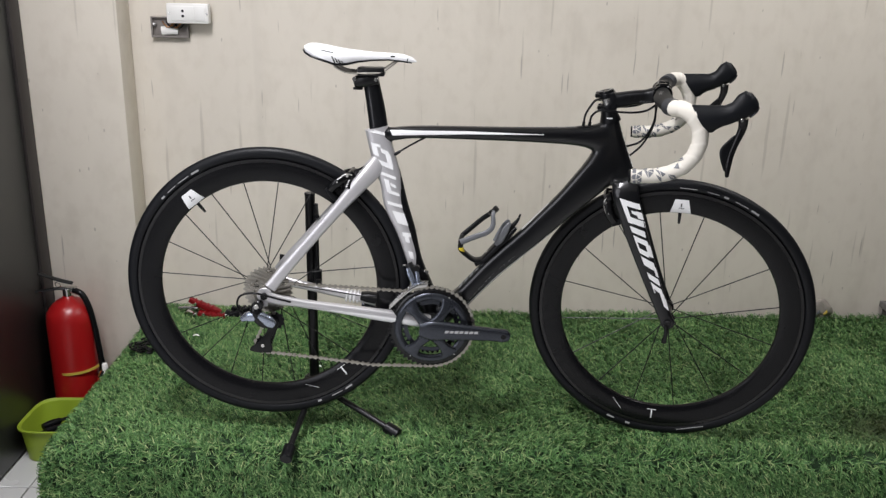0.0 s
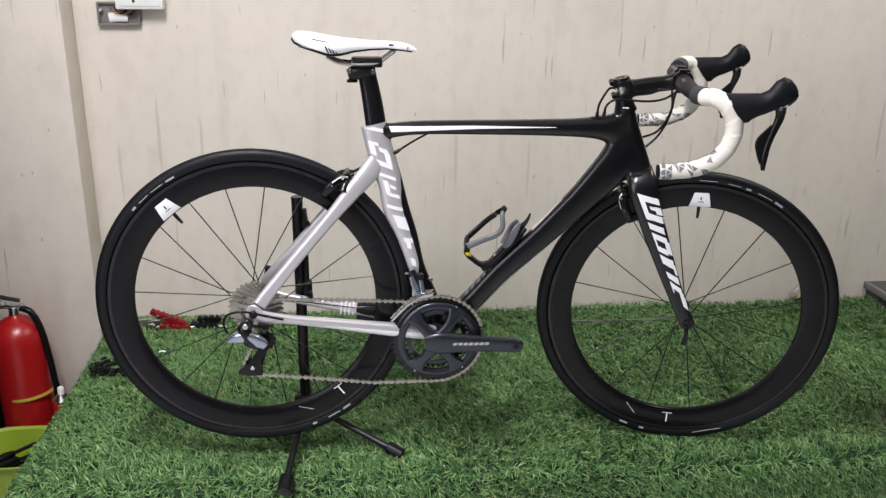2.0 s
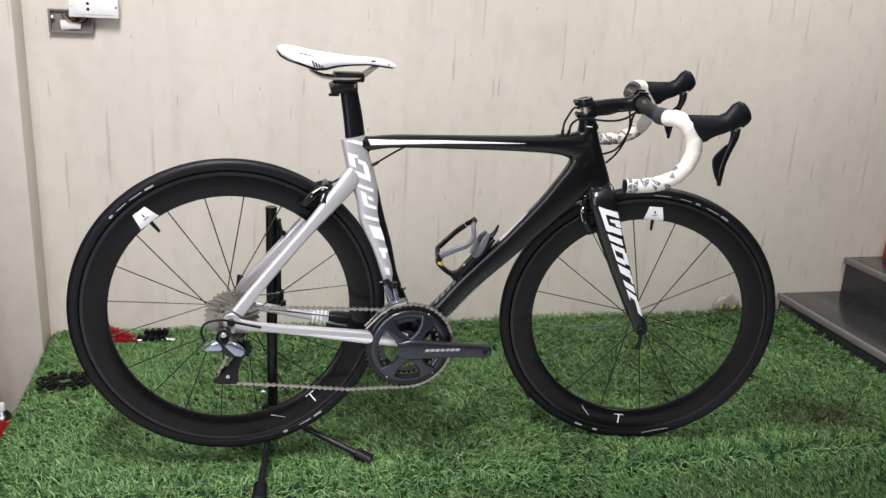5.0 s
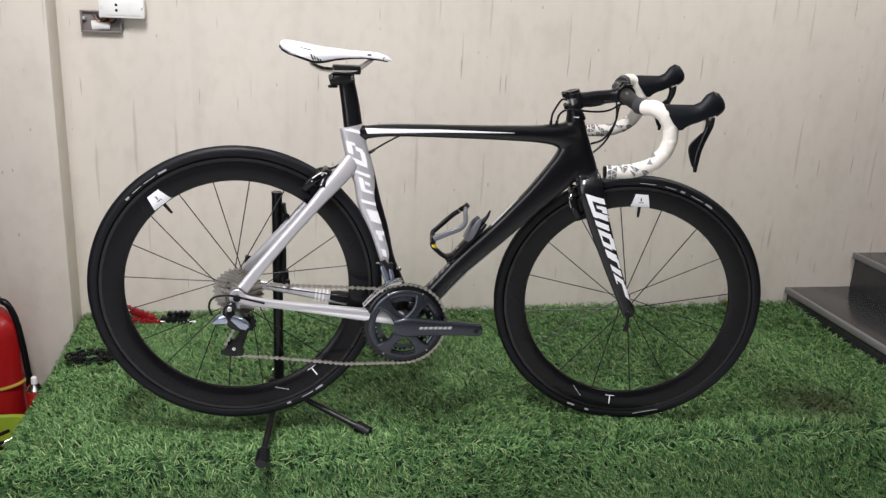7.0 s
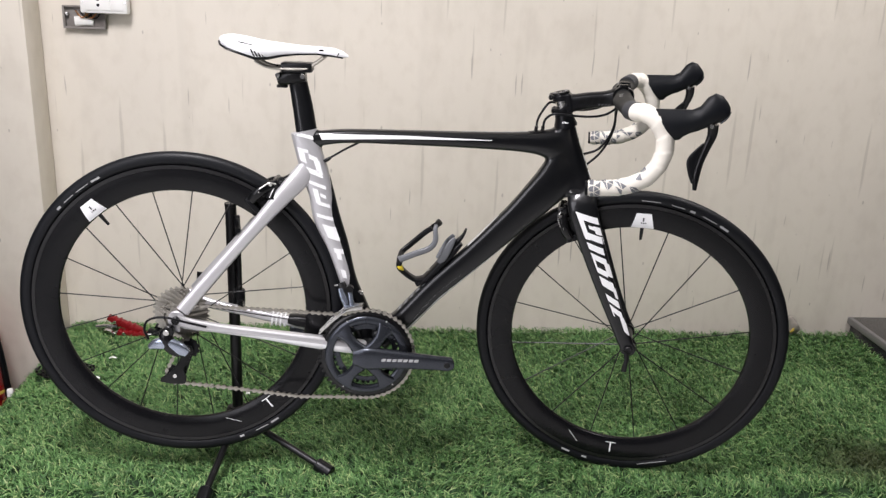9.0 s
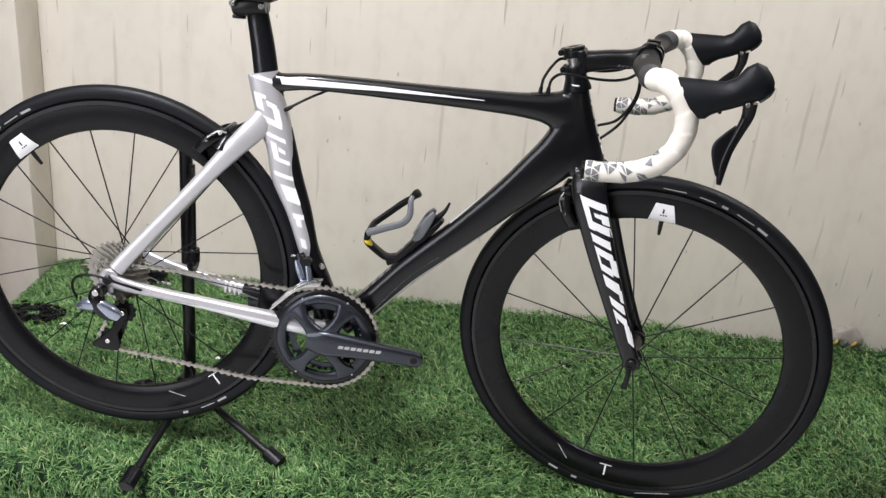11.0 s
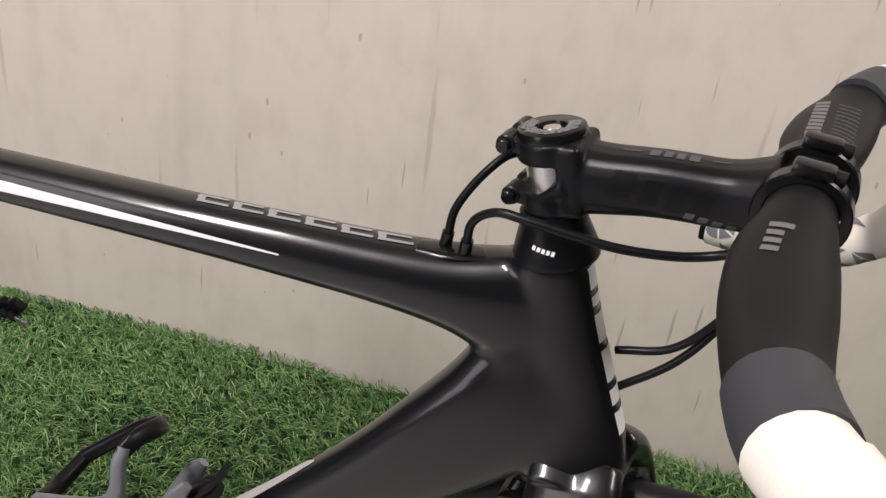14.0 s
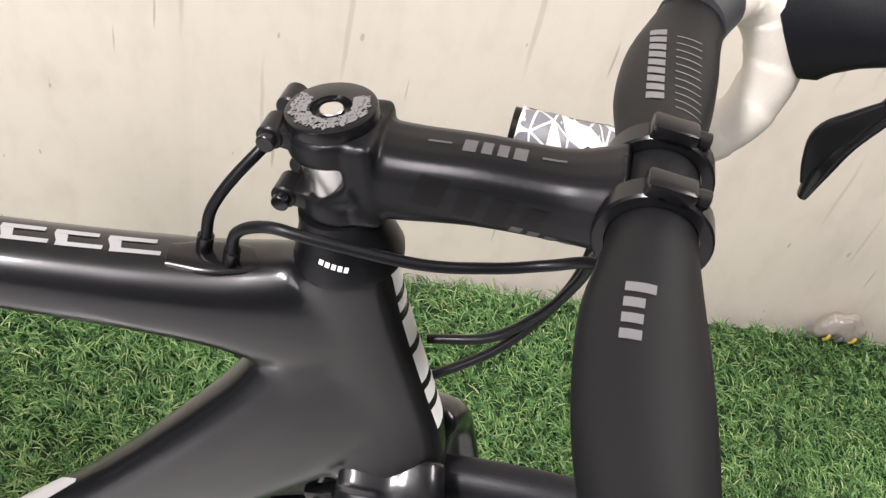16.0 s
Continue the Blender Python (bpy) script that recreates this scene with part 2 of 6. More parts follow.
SOCKET_WHITE = material("white_socket_plastic", (0.82, 0.81, 0.78), 0.35, var=0.03)
BOX_GREY = material("dusty_grey_back_box", (0.20, 0.18, 0.165), 0.6, var=0.4, scale=60)
COPPER = material("bare_copper_wire", (0.45, 0.20, 0.07), 0.35, 0.8, var=0.2)
STRAP = material("yellowish_strap", (0.50, 0.36, 0.06), 0.5, var=0.1)
PALE_LABEL = material("cream_paper_label", (0.62, 0.58, 0.45), 0.6, var=0.1)
BAR_BLACK = material("matt_black_bar", (0.0045, 0.0048, 0.0056), 0.50, var=0.15, scale=40, rough_var=0.06, spec=0.22)
CAGE_GREY = material("grey_satin_plastic", (0.12, 0.125, 0.135), 0.35, var=0.15, scale=40)
BAG_FILM = material("printed_plastic_film", (0.30, 0.27, 0.22), 0.3, var=0.6, scale=60, dirt=(0.22, 0.20, 0.20))


# ---- mesh helpers ----
def part(name, bm, mat, parent=None, label="", smooth=True):
    me = bpy.data.meshes.new(name)
    bmesh.ops.recalc_face_normals(bm, faces=bm.faces)
    bm.to_mesh(me)
    bm.free()
    if smooth:
        for p in me.polygons:
            p.use_smooth = True
        me.set_sharp_from_angle(angle=radians(38))
    me.materials.append(mat)
    ob = new(name, me)
    ob.parent = parent
    if label:
        ob["label"] = label
    return ob


def thing(name, label, category, group="", kind="", at=(0, 0, 0)):
    ob = new(name)
    ob.empty_display_size = 0.05
    return tagged(ob, label, category, group, kind)


def joined(*bms):
    out = bmesh.new()
    for b in bms:
        me = bpy.data.meshes.new("tmp")
        b.to_mesh(me)
        b.free()
        out.from_mesh(me)
        bpy.data.meshes.remove(me)
    return out


def spline(points, n):
    """A smooth curve through the points (any number of columns), n steps a span."""
    P = np.array(points, float)
    if len(P) < 3:
        return [P[0] + (P[-1] - P[0]) * k / n for k in range(n + 1)]
    Q = np.vstack([2 * P[0] - P[1], P, 2 * P[-1] - P[-2]])
    out = []
    for i in range(1, len(Q) - 2):
        a, b, c, d = Q[i - 1], Q[i], Q[i + 1], Q[i + 2]
        for k in range(n):
            t = k / n
            out.append(0.5 * (2 * b + (c - a) * t + (2 * a - 5 * b + 4 * c - d) * t * t + (3 * b - a - 3 * c + d) * t ** 3))
    return out + [P[-1]]


def skin(rings, caps=True):
    bm = bmesh.new()
    rows = [[bm.verts.new(p) for p in r] for r in rings]
    n = len(rows[0])
    for a, b in zip(rows, rows[1:]):
        for i in range(n):
            bm.faces.new((a[i], a[(i + 1) % n], b[(i + 1) % n], b[i]))
    if caps:
        bm.faces.new(rows[0])
        bm.faces.new(rows[-1])
    return bm


def loft(stations, side=(0, 1, 0), sides=20, steps=5, power=2.0, caps=True):
    """A tube through stations (x, y, z, a, b): a is the half width in the plane across 'side', b the half width along 'side'."""
    S = spline(stations, steps)
    side = Vector(side).normalized()
    rings = []
    for i, s in enumerate(S):
        p, q = S[max(i - 1, 0)], S[min(i + 1, len(S) - 1)]
        d = Vector(q[:3] - p[:3]).normalized()
        u = side.cross(d).normalized()
        w = d.cross(u).normalized()
        ring = []
        for k in range(sides):
            t = 2 * math.pi * k / sides
            c, s2 = math.cos(t), math.sin(t)
            e = 2 / power
            ring.append(Vector(s[:3]) + u * (s[3] * math.copysign(abs(c) ** e, c)) + w * (s[4] * math.copysign(abs(s2) ** e, s2)))
        rings.append(ring)
    return skin(rings, caps)


def rod(points, r, sides=8, steps=6):
    """A round rod or cable along a smooth line; r may be a number or one per point."""
    rs = r if isinstance(r, (list, tuple)) else [r] * len(points)
    S = spline([(*p, q) for p, q in zip(points, rs)], steps if len(points) > 2 else 1)
    rings, u = [], None
    for i, s in enumerate(S):
        p, q = S[max(i - 1, 0)], S[min(i + 1, len(S) - 1)]
        d = Vector(q[:3] - p[:3]).normalized()
        if u is None:
            u = d.orthogonal().normalized()
        u = (u - d * u.dot(d)).normalized()
        w = d.cross(u)
        rings.append([Vector(s[:3]) + (u * math.cos(2 * math.pi * k / sides) + w * math.sin(2 * math.pi * k / sides)) * s[3] for k in range(sides)])
    return skin(rings)


def turned(profile, centre, axis=(0, 1, 0), sides=64, closed=True):
    """A solid of revolution: profile of (along the axis, radius)."""
    ax = Vector(axis).normalized()
    u = Vector((1, 0, 0)) if abs(ax.x) < 0.9 else Vector((0, 1, 0))
    u = (u - ax * u.dot(ax)).normalized()
    w = ax.cross(u)
    c = Vector(centre)
    bm = bmesh.new()
    rows = []
    for k in range(sides):
        t = 2 * math.pi * k / sides
        rows.append([bm.verts.new(c + ax * h + (u * math.cos(t) + w * math.sin(t)) * r) for h, r in profile])
    n = len(profile)
    for i in range(sides):
        a, b = rows[i], rows[(i + 1) % sides]
        for j in range(n if closed else n - 1):
            bm.faces.new((a[j], a[(j + 1) % n], b[(j + 1) % n], b[j]))
    return bm


def disc(centre, axis, r, h, sides=24, bevel=0.12):
    """A short cylinder with softened rims, centred."""
    e = min(r, h) * bevel
    return turned([(-h / 2, 0.0001), (-h / 2, r - e), (-h / 2 + e, r), (h / 2 - e, r), (h / 2, r - e), (h / 2, 0.0001)], centre, axis, sides, False)


def box(x0, x1, y0, y1, z0, z1, bevel=0.0, segments=2):
    bm = bmesh.new()
    bmesh.ops.create_cube(bm, size=1, matrix=Matrix.Translation(((x0 + x1) / 2, (y0 + y1) / 2, (z0 + z1) / 2)) @ Matrix.Diagonal((x1 - x0, y1 - y0, z1 - z0, 1)))
    if bevel:
        bmesh.ops.bevel(bm, geom=bm.edges[:], offset=bevel, segments=segments, affect="EDGES", profile=0.5)
    return bm


def plate(outline, y0, y1, bevel=0.001, axis="y"):
    """A flat part cut to an outline in x and z, from y0 to y1, with softened edges."""
    bm = bmesh.new()
    lo = [bm.verts.new((x, y0, z)) for x, z in outline]
    f = bm.faces.new(lo)
    top = bmesh.ops.extrude_face_region(bm, geom=[f])
    bmesh.ops.translate(bm, verts=[v for v in top["geom"] if isinstance(v, bmesh.types.BMVert)], vec=(0, y1 - y0, 0))
    if bevel:
        bmesh.ops.bevel(bm, geom=[e for e in bm.edges if e.is_manifold], offset=bevel, segments=2, affect="EDGES", profile=0.5)
    return bm


def tree_of(*obs):
    """A search tree over the shapes of some objects, to lay transfers on them."""
    from mathutils.bvhtree import BVHTree
    V, F = [], []
    for ob in obs:
        n = len(V)
        V += [v.co.copy() for v in ob.data.vertices]
        F += [[n + i for i in p.vertices] for p in ob.data.polygons]
    return BVHTree.FromPolygons(V, F)


def transfer(quads, tree, way, n=6, m=3, lift=0.0005, reach=0.3):
    """Thin transfers: quads of four corners, laid along 'way' onto a surface."""
    bm = bmesh.new()
    way = Vector(way).normalized()
    for q in quads:
        a, b, c, d = (Vector(p) for p in q)
        grid = []
        for i in range(n + 1):
            row = []
            for j in range(m + 1):
                s, t = i / n, j / m
                p = (a * (1 - s) + b * s) * (1 - t) + (d * (1 - s) + c * s) * t
                hit, normal, _, _ = tree.ray_cast(p - way * reach, way, 2 * reach)
                row.append(bm.verts.new(hit - way * lift) if hit else None)
            grid.append(row)
        for i in range(n):
            for j in range(m):
                f = (grid[i][j], grid[i + 1][j], grid[i + 1][j + 1], grid[i][j + 1])
                if all(f):
                    bm.faces.new(f)
    return bm


def marks(name, groups, tree, way, mat, parent, label, n=4, m=3, lift=0.0005, move=None):
    """Transfers of one kind, each a part of its own; a group is one quad or a list of quads."""
    for g in groups:
        quads = g if isinstance(g[0][0], (tuple, list, Vector)) else [g]
        bm = transfer(quads, tree, way, n, m, lift)
        if move:
            bm.transform(move)
        part(name, bm, mat, parent, label)


def baked(ob):
    """Turns the modifiers of ob into plain mesh."""
    dg = bpy.context.evaluated_depsgraph_get()
    me = bpy.data.meshes.new_from_object(ob.evaluated_get(dg))
    ob.modifiers.clear()
    ob.data = me
    for p in me.polygons:
        p.use_smooth = True
    return ob


# ---- the room ----
FLOOR_Z, CEIL_Z = -0.30, 2.40
WALL_Y, WALL_TURN = 0.812, 1.0


def structure(name, bm, mat, label, category, smooth=False):
    return tagged(part(name, bm, mat, smooth=smooth), label, category, kind="structure")


wall = structure("wall_north", box(-1.6, 4.6, 0, 0.2, FLOOR_Z, CEIL_Z), CREAM, "cream painted wall with vertical run stains and scratches", "wall")
wall.matrix_world = pose(0, WALL_Y, 0, 0, 0, WALL_TURN)
structure("wall_pier", box(-0.90, -0.553, 0.69, 0.80, FLOOR_Z, CEIL_Z, 0.004), CREAM, "cream painted square pier standing out from the wall", "pier", True)
# three unseen walls close the room, kept dark to hold reflections down
structure("wall_south", box(-1.6, 4.6, -4.3, -4.1, FLOOR_Z, CEIL_Z), UNSEEN_WALL, "unseen dark grey wall added across the shop", "wall")
structure("wall_east", box(4.4, 4.6, -4.1, 1.1, FLOOR_Z, CEIL_Z), UNSEEN_WALL, "unseen dark grey wall added beyond the stairs", "wall")
structure("wall_west", box(-1.6, -1.45, -4.1, 0.69, FLOOR_Z, CEIL_Z), UNSEEN_WALL, "unseen dark grey side wall added to close the room", "wall")
structure("ceiling", box(-1.6, 4.6, -4.3, 1.1, CEIL_Z, CEIL_Z + 0.1), CEILING, "plain white ceiling", "ceiling")
floor = structure("floor", box(-1.6, 4.6, -4.3, 1.1, FLOOR_Z - 0.1, FLOOR_Z - 0.003), GROUT, "pale tiled shop floor with grey joints", "floor")

cupboard = thing("metal_cupboard", "tall dark grey glossy metal cupboard beside the pier", "cupboard")
part("body", box(-1.40, -0.842, -0.55, 0.62, FLOOR_Z + 0.01, 2.1, 0.006), PANEL, cupboard)
part("edge_strip", box(-0.90, -0.836, 0.622, 0.688, FLOOR_Z + 0.002, 2.1, 0.003), PANEL_EDGE, cupboard, "dark brown edge strip")

# ---- the stairs ----
stairs = thing("granite_stairs", "black polished granite steps with grey cut edges", "stairs", kind="structure")
for i, (x, z) in enumerate(((1.985, 0.07), (2.25, 0.206), (2.52, 0.342), (2.79, 0.478))):
    yw = WALL_Y + math.tan(radians(WALL_TURN)) * x - 0.002
    part("riser", box(x + 0.012, x + 0.27, -0.75, yw, FLOOR_Z, z - 0.022), GRANITE, stairs, smooth=False)
    part("tread", box(x, x + 0.285, -0.76, yw, z - 0.02, z, 0.002), GRANITE, stairs)
    part("nosing", box(x - 0.004, x + 0.012, -0.762, yw - 0.001, z - 0.021, z + 0.0015, 0.003), NOSING, stairs, "grey cut stone nosing")

# ---- the turf platform ----
PX0, PX1, PY0, PY1, EDGE = -0.55, 1.98, -0.105, 0.805, 0.035


def turf_point(u, v):
    """A place on the turf and its normal: u along x and down the left end, v from the wall to the front edge and down the face."""
    def fold(s, limit):
        # straight, then a quarter round, then down
        if s <= limit - EDGE:
            return s, 0.0, 0.0
        a = (s - (limit - EDGE)) / EDGE
        if a < math.pi / 2:
            return limit - EDGE + EDGE * math.sin(a), EDGE * (1 - math.cos(a)), a
        return limit, EDGE + (a - math.pi / 2) * EDGE, math.pi / 2
    ly, dz, av = fold(v, PY1 - PY0)
    lx, dx, au = fold(u, PX1 - PX0)
    x, y = PX1 - lx, PY1 - ly
    n = Vector((-math.sin(au), -math.sin(av) * math.cos(au), max(0.0, math.cos(au) * math.cos(av))))
    if n.length < 0.05:
        n = Vector((-0.7, -0.7, 0.1))
    z = 0.008 * noise.noise((x * 3.1, y * 3.1, 1.3)) + 0.006 + 0.018 * max(0, (y - 0.45) / 0.36) ** 2
    return Vector((x, y, z - dz - dx)), n.normalized()


platform = thing("display_platform", "low display platform wrapped in green artificial grass", "platform")
bm = bmesh.new()
US = list(np.linspace(0, PX1 - PX0 - EDGE, 60)) + [PX1 - PX0 - EDGE + EDGE * k * math.pi / 12 for k in range(1, 7)] + [PX1 - PX0 - EDGE + EDGE * math.pi / 2 + 0.26]
VS = list(np.linspace(0, PY1 - PY0 - EDGE, 30)) + [PY1 - PY0 - EDGE + EDGE * k * math.pi / 12 for k in range(1, 7)] + [PY1 - PY0 - EDGE + EDGE * math.pi / 2 + 0.26]
rows = [[bm.verts.new(turf_point(u, v)[0] - turf_point(u, v)[1] * 0.004) for v in VS] for u in US]
for a, b in zip(rows, rows[1:]):
    for j in range(len(VS) - 1):
        bm.faces.new((a[j], b[j], b[j + 1], a[j + 1]))
part("turf_backing", bm, BACKING, platform)
part("core", box(PX0 + 0.03, PX1 - 0.01, PY0 + 0.03, PY1 - 0.02, FLOOR_Z, -0.03), BACKING, platform, smooth=False)


def grass(count, seed):
    """Blades of bent plastic grass, each two quads and a tip, combed by a slow swirl."""
    rnd = random.Random(seed)
    V, F = [], []
    ulen, vlen = PX1 - PX0 - EDGE + EDGE * 1.57 + 0.255, PY1 - PY0 - EDGE + EDGE * 1.57 + 0.255
    while len(F) < count * 3:
        u, v = rnd.random() * ulen, rnd.random() * vlen
        p, n = turf_point(u, v)
        if p.z < FLOOR_Z + 0.01:
            continue
        # three to five blades spring from one stitch
        swirl = 2.6 * noise.noise((p.x * 2.2, p.y * 2.2, p.z * 2.2 + 4)) + 2.2
        tuft = swirl * 1.2 + rnd.gauss(0, 1.0)
        for _ in range(rnd.choice((3, 4, 5))):
            a = tuft + rnd.gauss(0, 0.8)
            t1 = n.orthogonal().normalized()
            t2 = n.cross(t1)
            lean = (t1 * math.cos(a) + t2 * math.sin(a))
            if n.z < 0.5:
                lean = (lean + Vector((0, 0, -0.45))).normalized()
            h, k, w = rnd.uniform(0.0090, 0.0180), rnd.uniform(0.4, 1.7), rnd.uniform(0.0007, 0.0012)
            side = lean.cross(n).normalized() * w
            side = (side + n * rnd.uniform(-w, w) * 0.6)
            q0 = p + (t1 * rnd.uniform(-1, 1) + t2 * rnd.uniform(-1, 1)) * 0.004
            q1 = q0 + n * h * 0.5 + lean * h * 0.25 * k
            q2 = q0 + n * h * 0.85 + lean * h * 0.75 * k
            q3 = q0 + n * h * (1.0 - 0.15 * k) + lean * h * 1.15 * k
            i = len(V)
            V += [q0 - side, q0 + side, q1 + side, q1 - side, q2 + side * 0.8, q2 - side * 0.8, q3]
            F += [(i, i + 1, i + 2, i + 3), (i + 3, i + 2, i + 4, i + 5), (i + 5, i + 4, i + 6)]
    me = bpy.data.meshes.new("grass")
    me.from_pydata([tuple(v) for v in V], [], F)
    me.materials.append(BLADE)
    return tagged(new("grass", me), "short green artificial grass blades covering the low platform", "grass", kind="stuff")


grass(GRASS_COUNT, 5)

# ---- the bicycle ----
REAR, FRONT, BB = Vector((0, 0, 0.400)), Vector((0.965, 0, 0.349)), Vector((0.389, 0, 0.317))
TYRE_R, RIM_R, RIM_IN = 0.3375, 0.3135, 0.2565
# the fork, wheel, stem and bars are turned a little to the right about the steering axis
HEAD = radians(75.5)
STEER_AXIS = Vector((-math.cos(HEAD), 0, math.sin(HEAD)))
STEER_FOOT = FRONT - 0.043 * Vector((math.sin(HEAD), 0, math.cos(HEAD)))
STEER = Matrix.Translation(STEER_FOOT) @ Matrix.Rotation(radians(-13.75), 4, STEER_AXIS) @ Matrix.Translation(-STEER_FOOT)
bicycle = thing("road_bicycle", "black and silver carbon road racing bicycle with deep rims", "bicycle")


def steered(bm):
    bm.transform(STEER)
    return bm


def on_axis(z):
    return STEER_FOOT + STEER_AXIS * ((z - STEER_FOOT.z) / STEER_AXIS.z)


# frame: the black main tubes, melted into one smooth shell
tubes = joined(
    # seat tube with its deep rear fin
    loft([(0.257, 0, 0.786, 0.027, 0.0135), (0.268, 0, 0.740, 0.027, 0.0135), (0.287, 0, 0.680, 0.026, 0.0135), (0.303, 0, 0.610, 0.027, 0.0135), (0.327, 0, 0.545, 0.022, 0.0135), (0.346, 0, 0.470, 0.020, 0.015), (0.372, 0, 0.395, 0.024, 0.020), (0.388, 0, 0.330, 0.026, 0.027)], power=2.3),
    # top tube
    loft([(0.250, 0, 0.771, 0.016, 0.012), (0.29, 0, 0.7725, 0.0155, 0.0150), (0.36, 0, 0.7785, 0.0145, 0.0165), (0.56, 0, 0.7775, 0.0165, 0.0180), (0.66, 0, 0.7765, 0.0190, 0.0195), (0.70, 0, 0.7760, 0.0210, 0.0205), (0.735, 0, 0.775, 0.0250, 0.0215), (0.762, 0, 0.773, 0.033, 0.0215), (0.79, 0, 0.770, 0.040, 0.020)], power=2.5),
    # down tube
    loft([(0.412, 0, 0.335, 0.030, 0.026), (0.456, 0, 0.372, 0.0250, 0.0225), (0.5305, -0.002, 0.453, 0.0252, 0.0190), (0.6180, -0.004, 0.535, 0.0270, 0.0178), (0.6945, -0.007, 0.612, 0.0308, 0.0172), (0.7435, -0.007, 0.6635, 0.0372, 0.0188), (0.778, -0.004, 0.702, 0.0420, 0.0210), (0.800, 0, 0.738, 0.044, 0.0205)], power=2.9),
    # head tube
    loft([(0.7870, 0, 0.812, 0.0225, 0.0215), (0.7885, 0, 0.804, 0.0228, 0.0210), (0.797, 0, 0.770, 0.0260, 0.0205), (0.811, 0, 0.720, 0.0320, 0.0210), (0.820, 0, 0.692, 0.0335, 0.0245), (0.8245, 0, 0.676, 0.0330, 0.0295), (0.8262, 0, 0.669, 0.0310, 0.0290)], power=2.3),
    # fairing of the lower head tube into the down tube
    loft([(0.763, -0.003, 0.741, 0.006, 0.0140), (0.773, -0.003, 0.738, 0.030, 0.0185), (0.790, 0, 0.734, 0.054, 0.0190), (0.812, 0, 0.733, 0.054, 0.0190)], power=3.0),
    # bottom bracket shell and clamp round the post
    turned([(-0.036, 0.0001), (-0.036, 0.0225), (-0.030, 0.026), (0.030, 0.026), (0.036, 0.0225), (0.036, 0.0001)], BB, (0, 1, 0), 40, False),
)
frame_shell = part("frame", tubes, FRAME_BLACK, bicycle)
melt = frame_shell.modifiers.new("melt", "REMESH")
melt.mode, melt.voxel_size = "VOXEL", 0.0022
ease = frame_shell.modifiers.new("ease", "SMOOTH")
ease.factor, ease.iterations = 0.5, 22
baked(frame_shell)
FRAME_TREE = tree_of(frame_shell)

part("seat_tube_panel", loft([(0.2565, 0, 0.7865, 0.0268, 0.0152), (0.266, 0, 0.745, 0.0270, 0.0152), (0.2785, 0, 0.700, 0.0285, 0.0152), (0.290, 0, 0.660, 0.0255, 0.0152), (0.2985, 0, 0.606, 0.0240, 0.0152), (0.321, 0, 0.545, 0.0190, 0.0152), (0.338, 0, 0.490, 0.0165, 0.0160), (0.344, 0, 0.462, 0.0135, 0.0160)], power=2.6), SILVER, bicycle, "silver painted rear of the seat tube")
# seat stays and chain stays
for s, n in ((-1, "seat_stay"), (1, "seat_stay")):
    part(n, loft([(0.268, s * 0.004, 0.722, 0.016, 0.008), (0.248, s * 0.012, 0.690, 0.0205, 0.010), (0.215, s * 0.026, 0.655, 0.0180, 0.0105), (0.165, s * 0.036, 0.598, 0.0140, 0.009), (0.10, s * 0.045, 0.523, 0.0130, 0.008), (0.04, s * 0.058, 0.453, 0.0135, 0.007), (0.012, s * 0.066, 0.418, 0.0140, 0.006)], power=2.3), SILVER, bicycle, "silver painted seat stay")
    part("chain_stay", loft([(0.000, s * 0.067, 0.399, 0.0140, 0.006), (0.03, s * 0.065, 0.389, 0.0120, 0.007), (0.09, s * 0.058, 0.3775, 0.0098, 0.009), (0.17, s * 0.050, 0.3635, 0.0112, 0.010), (0.26, s * 0.044, 0.3475, 0.0142, 0.011), (0.33, s * 0.036, 0.335, 0.0160, 0.012), (0.385, s * 0.028, 0.325, 0.0170, 0.010)], power=2.6), SILVER, bicycle, "silver painted chain stay")
    if s < 0:
        stay_tree = tree_of(bpy.data.objects["chain_stay"])
        low = [(0.075, 0.3705, 0.3710), (0.12, 0.3622, 0.3670), (0.17, 0.3525, 0.3612), (0.26, 0.3335, 0.3480), (0.33, 0.3192, 0.3362), (0.375, 0.3100, 0.3290)]
        part("stay_panel", transfer([((x0, -0.09, b0 - 0.002), (x1, -0.09, b1 - 0.002), (x1, -0.09, t1), (x0, -0.09, t0)) for (x0, b0, t0), (x1, b1, t1) in zip(low, low[1:])], stay_tree, (0, 1, 0), 8, 6, 0.0005, 0.06), DECAL_WHITE, bicycle, "white wedge along the chain stay")
    part("dropout", joined(disc((0, s * 0.066, 0.400), (0, 1, 0), 0.0185, 0.009, 28), box(-0.012, 0.006, s * 0.066 - 0.003, s * 0.066 + 0.003, 0.372, 0.400, 0.002)), SILVER, bicycle)
part("stay_bridge", loft([(0.190, -0.030, 0.648, 0.011, 0.012), (0.200, -0.012, 0.672, 0.010, 0.013), (0.200, 0.012, 0.672, 0.010, 0.013), (0.190, 0.030, 0.648, 0.011, 0.012)], side=(1, 0, 0.2)), GLOSS_BLACK, bicycle)

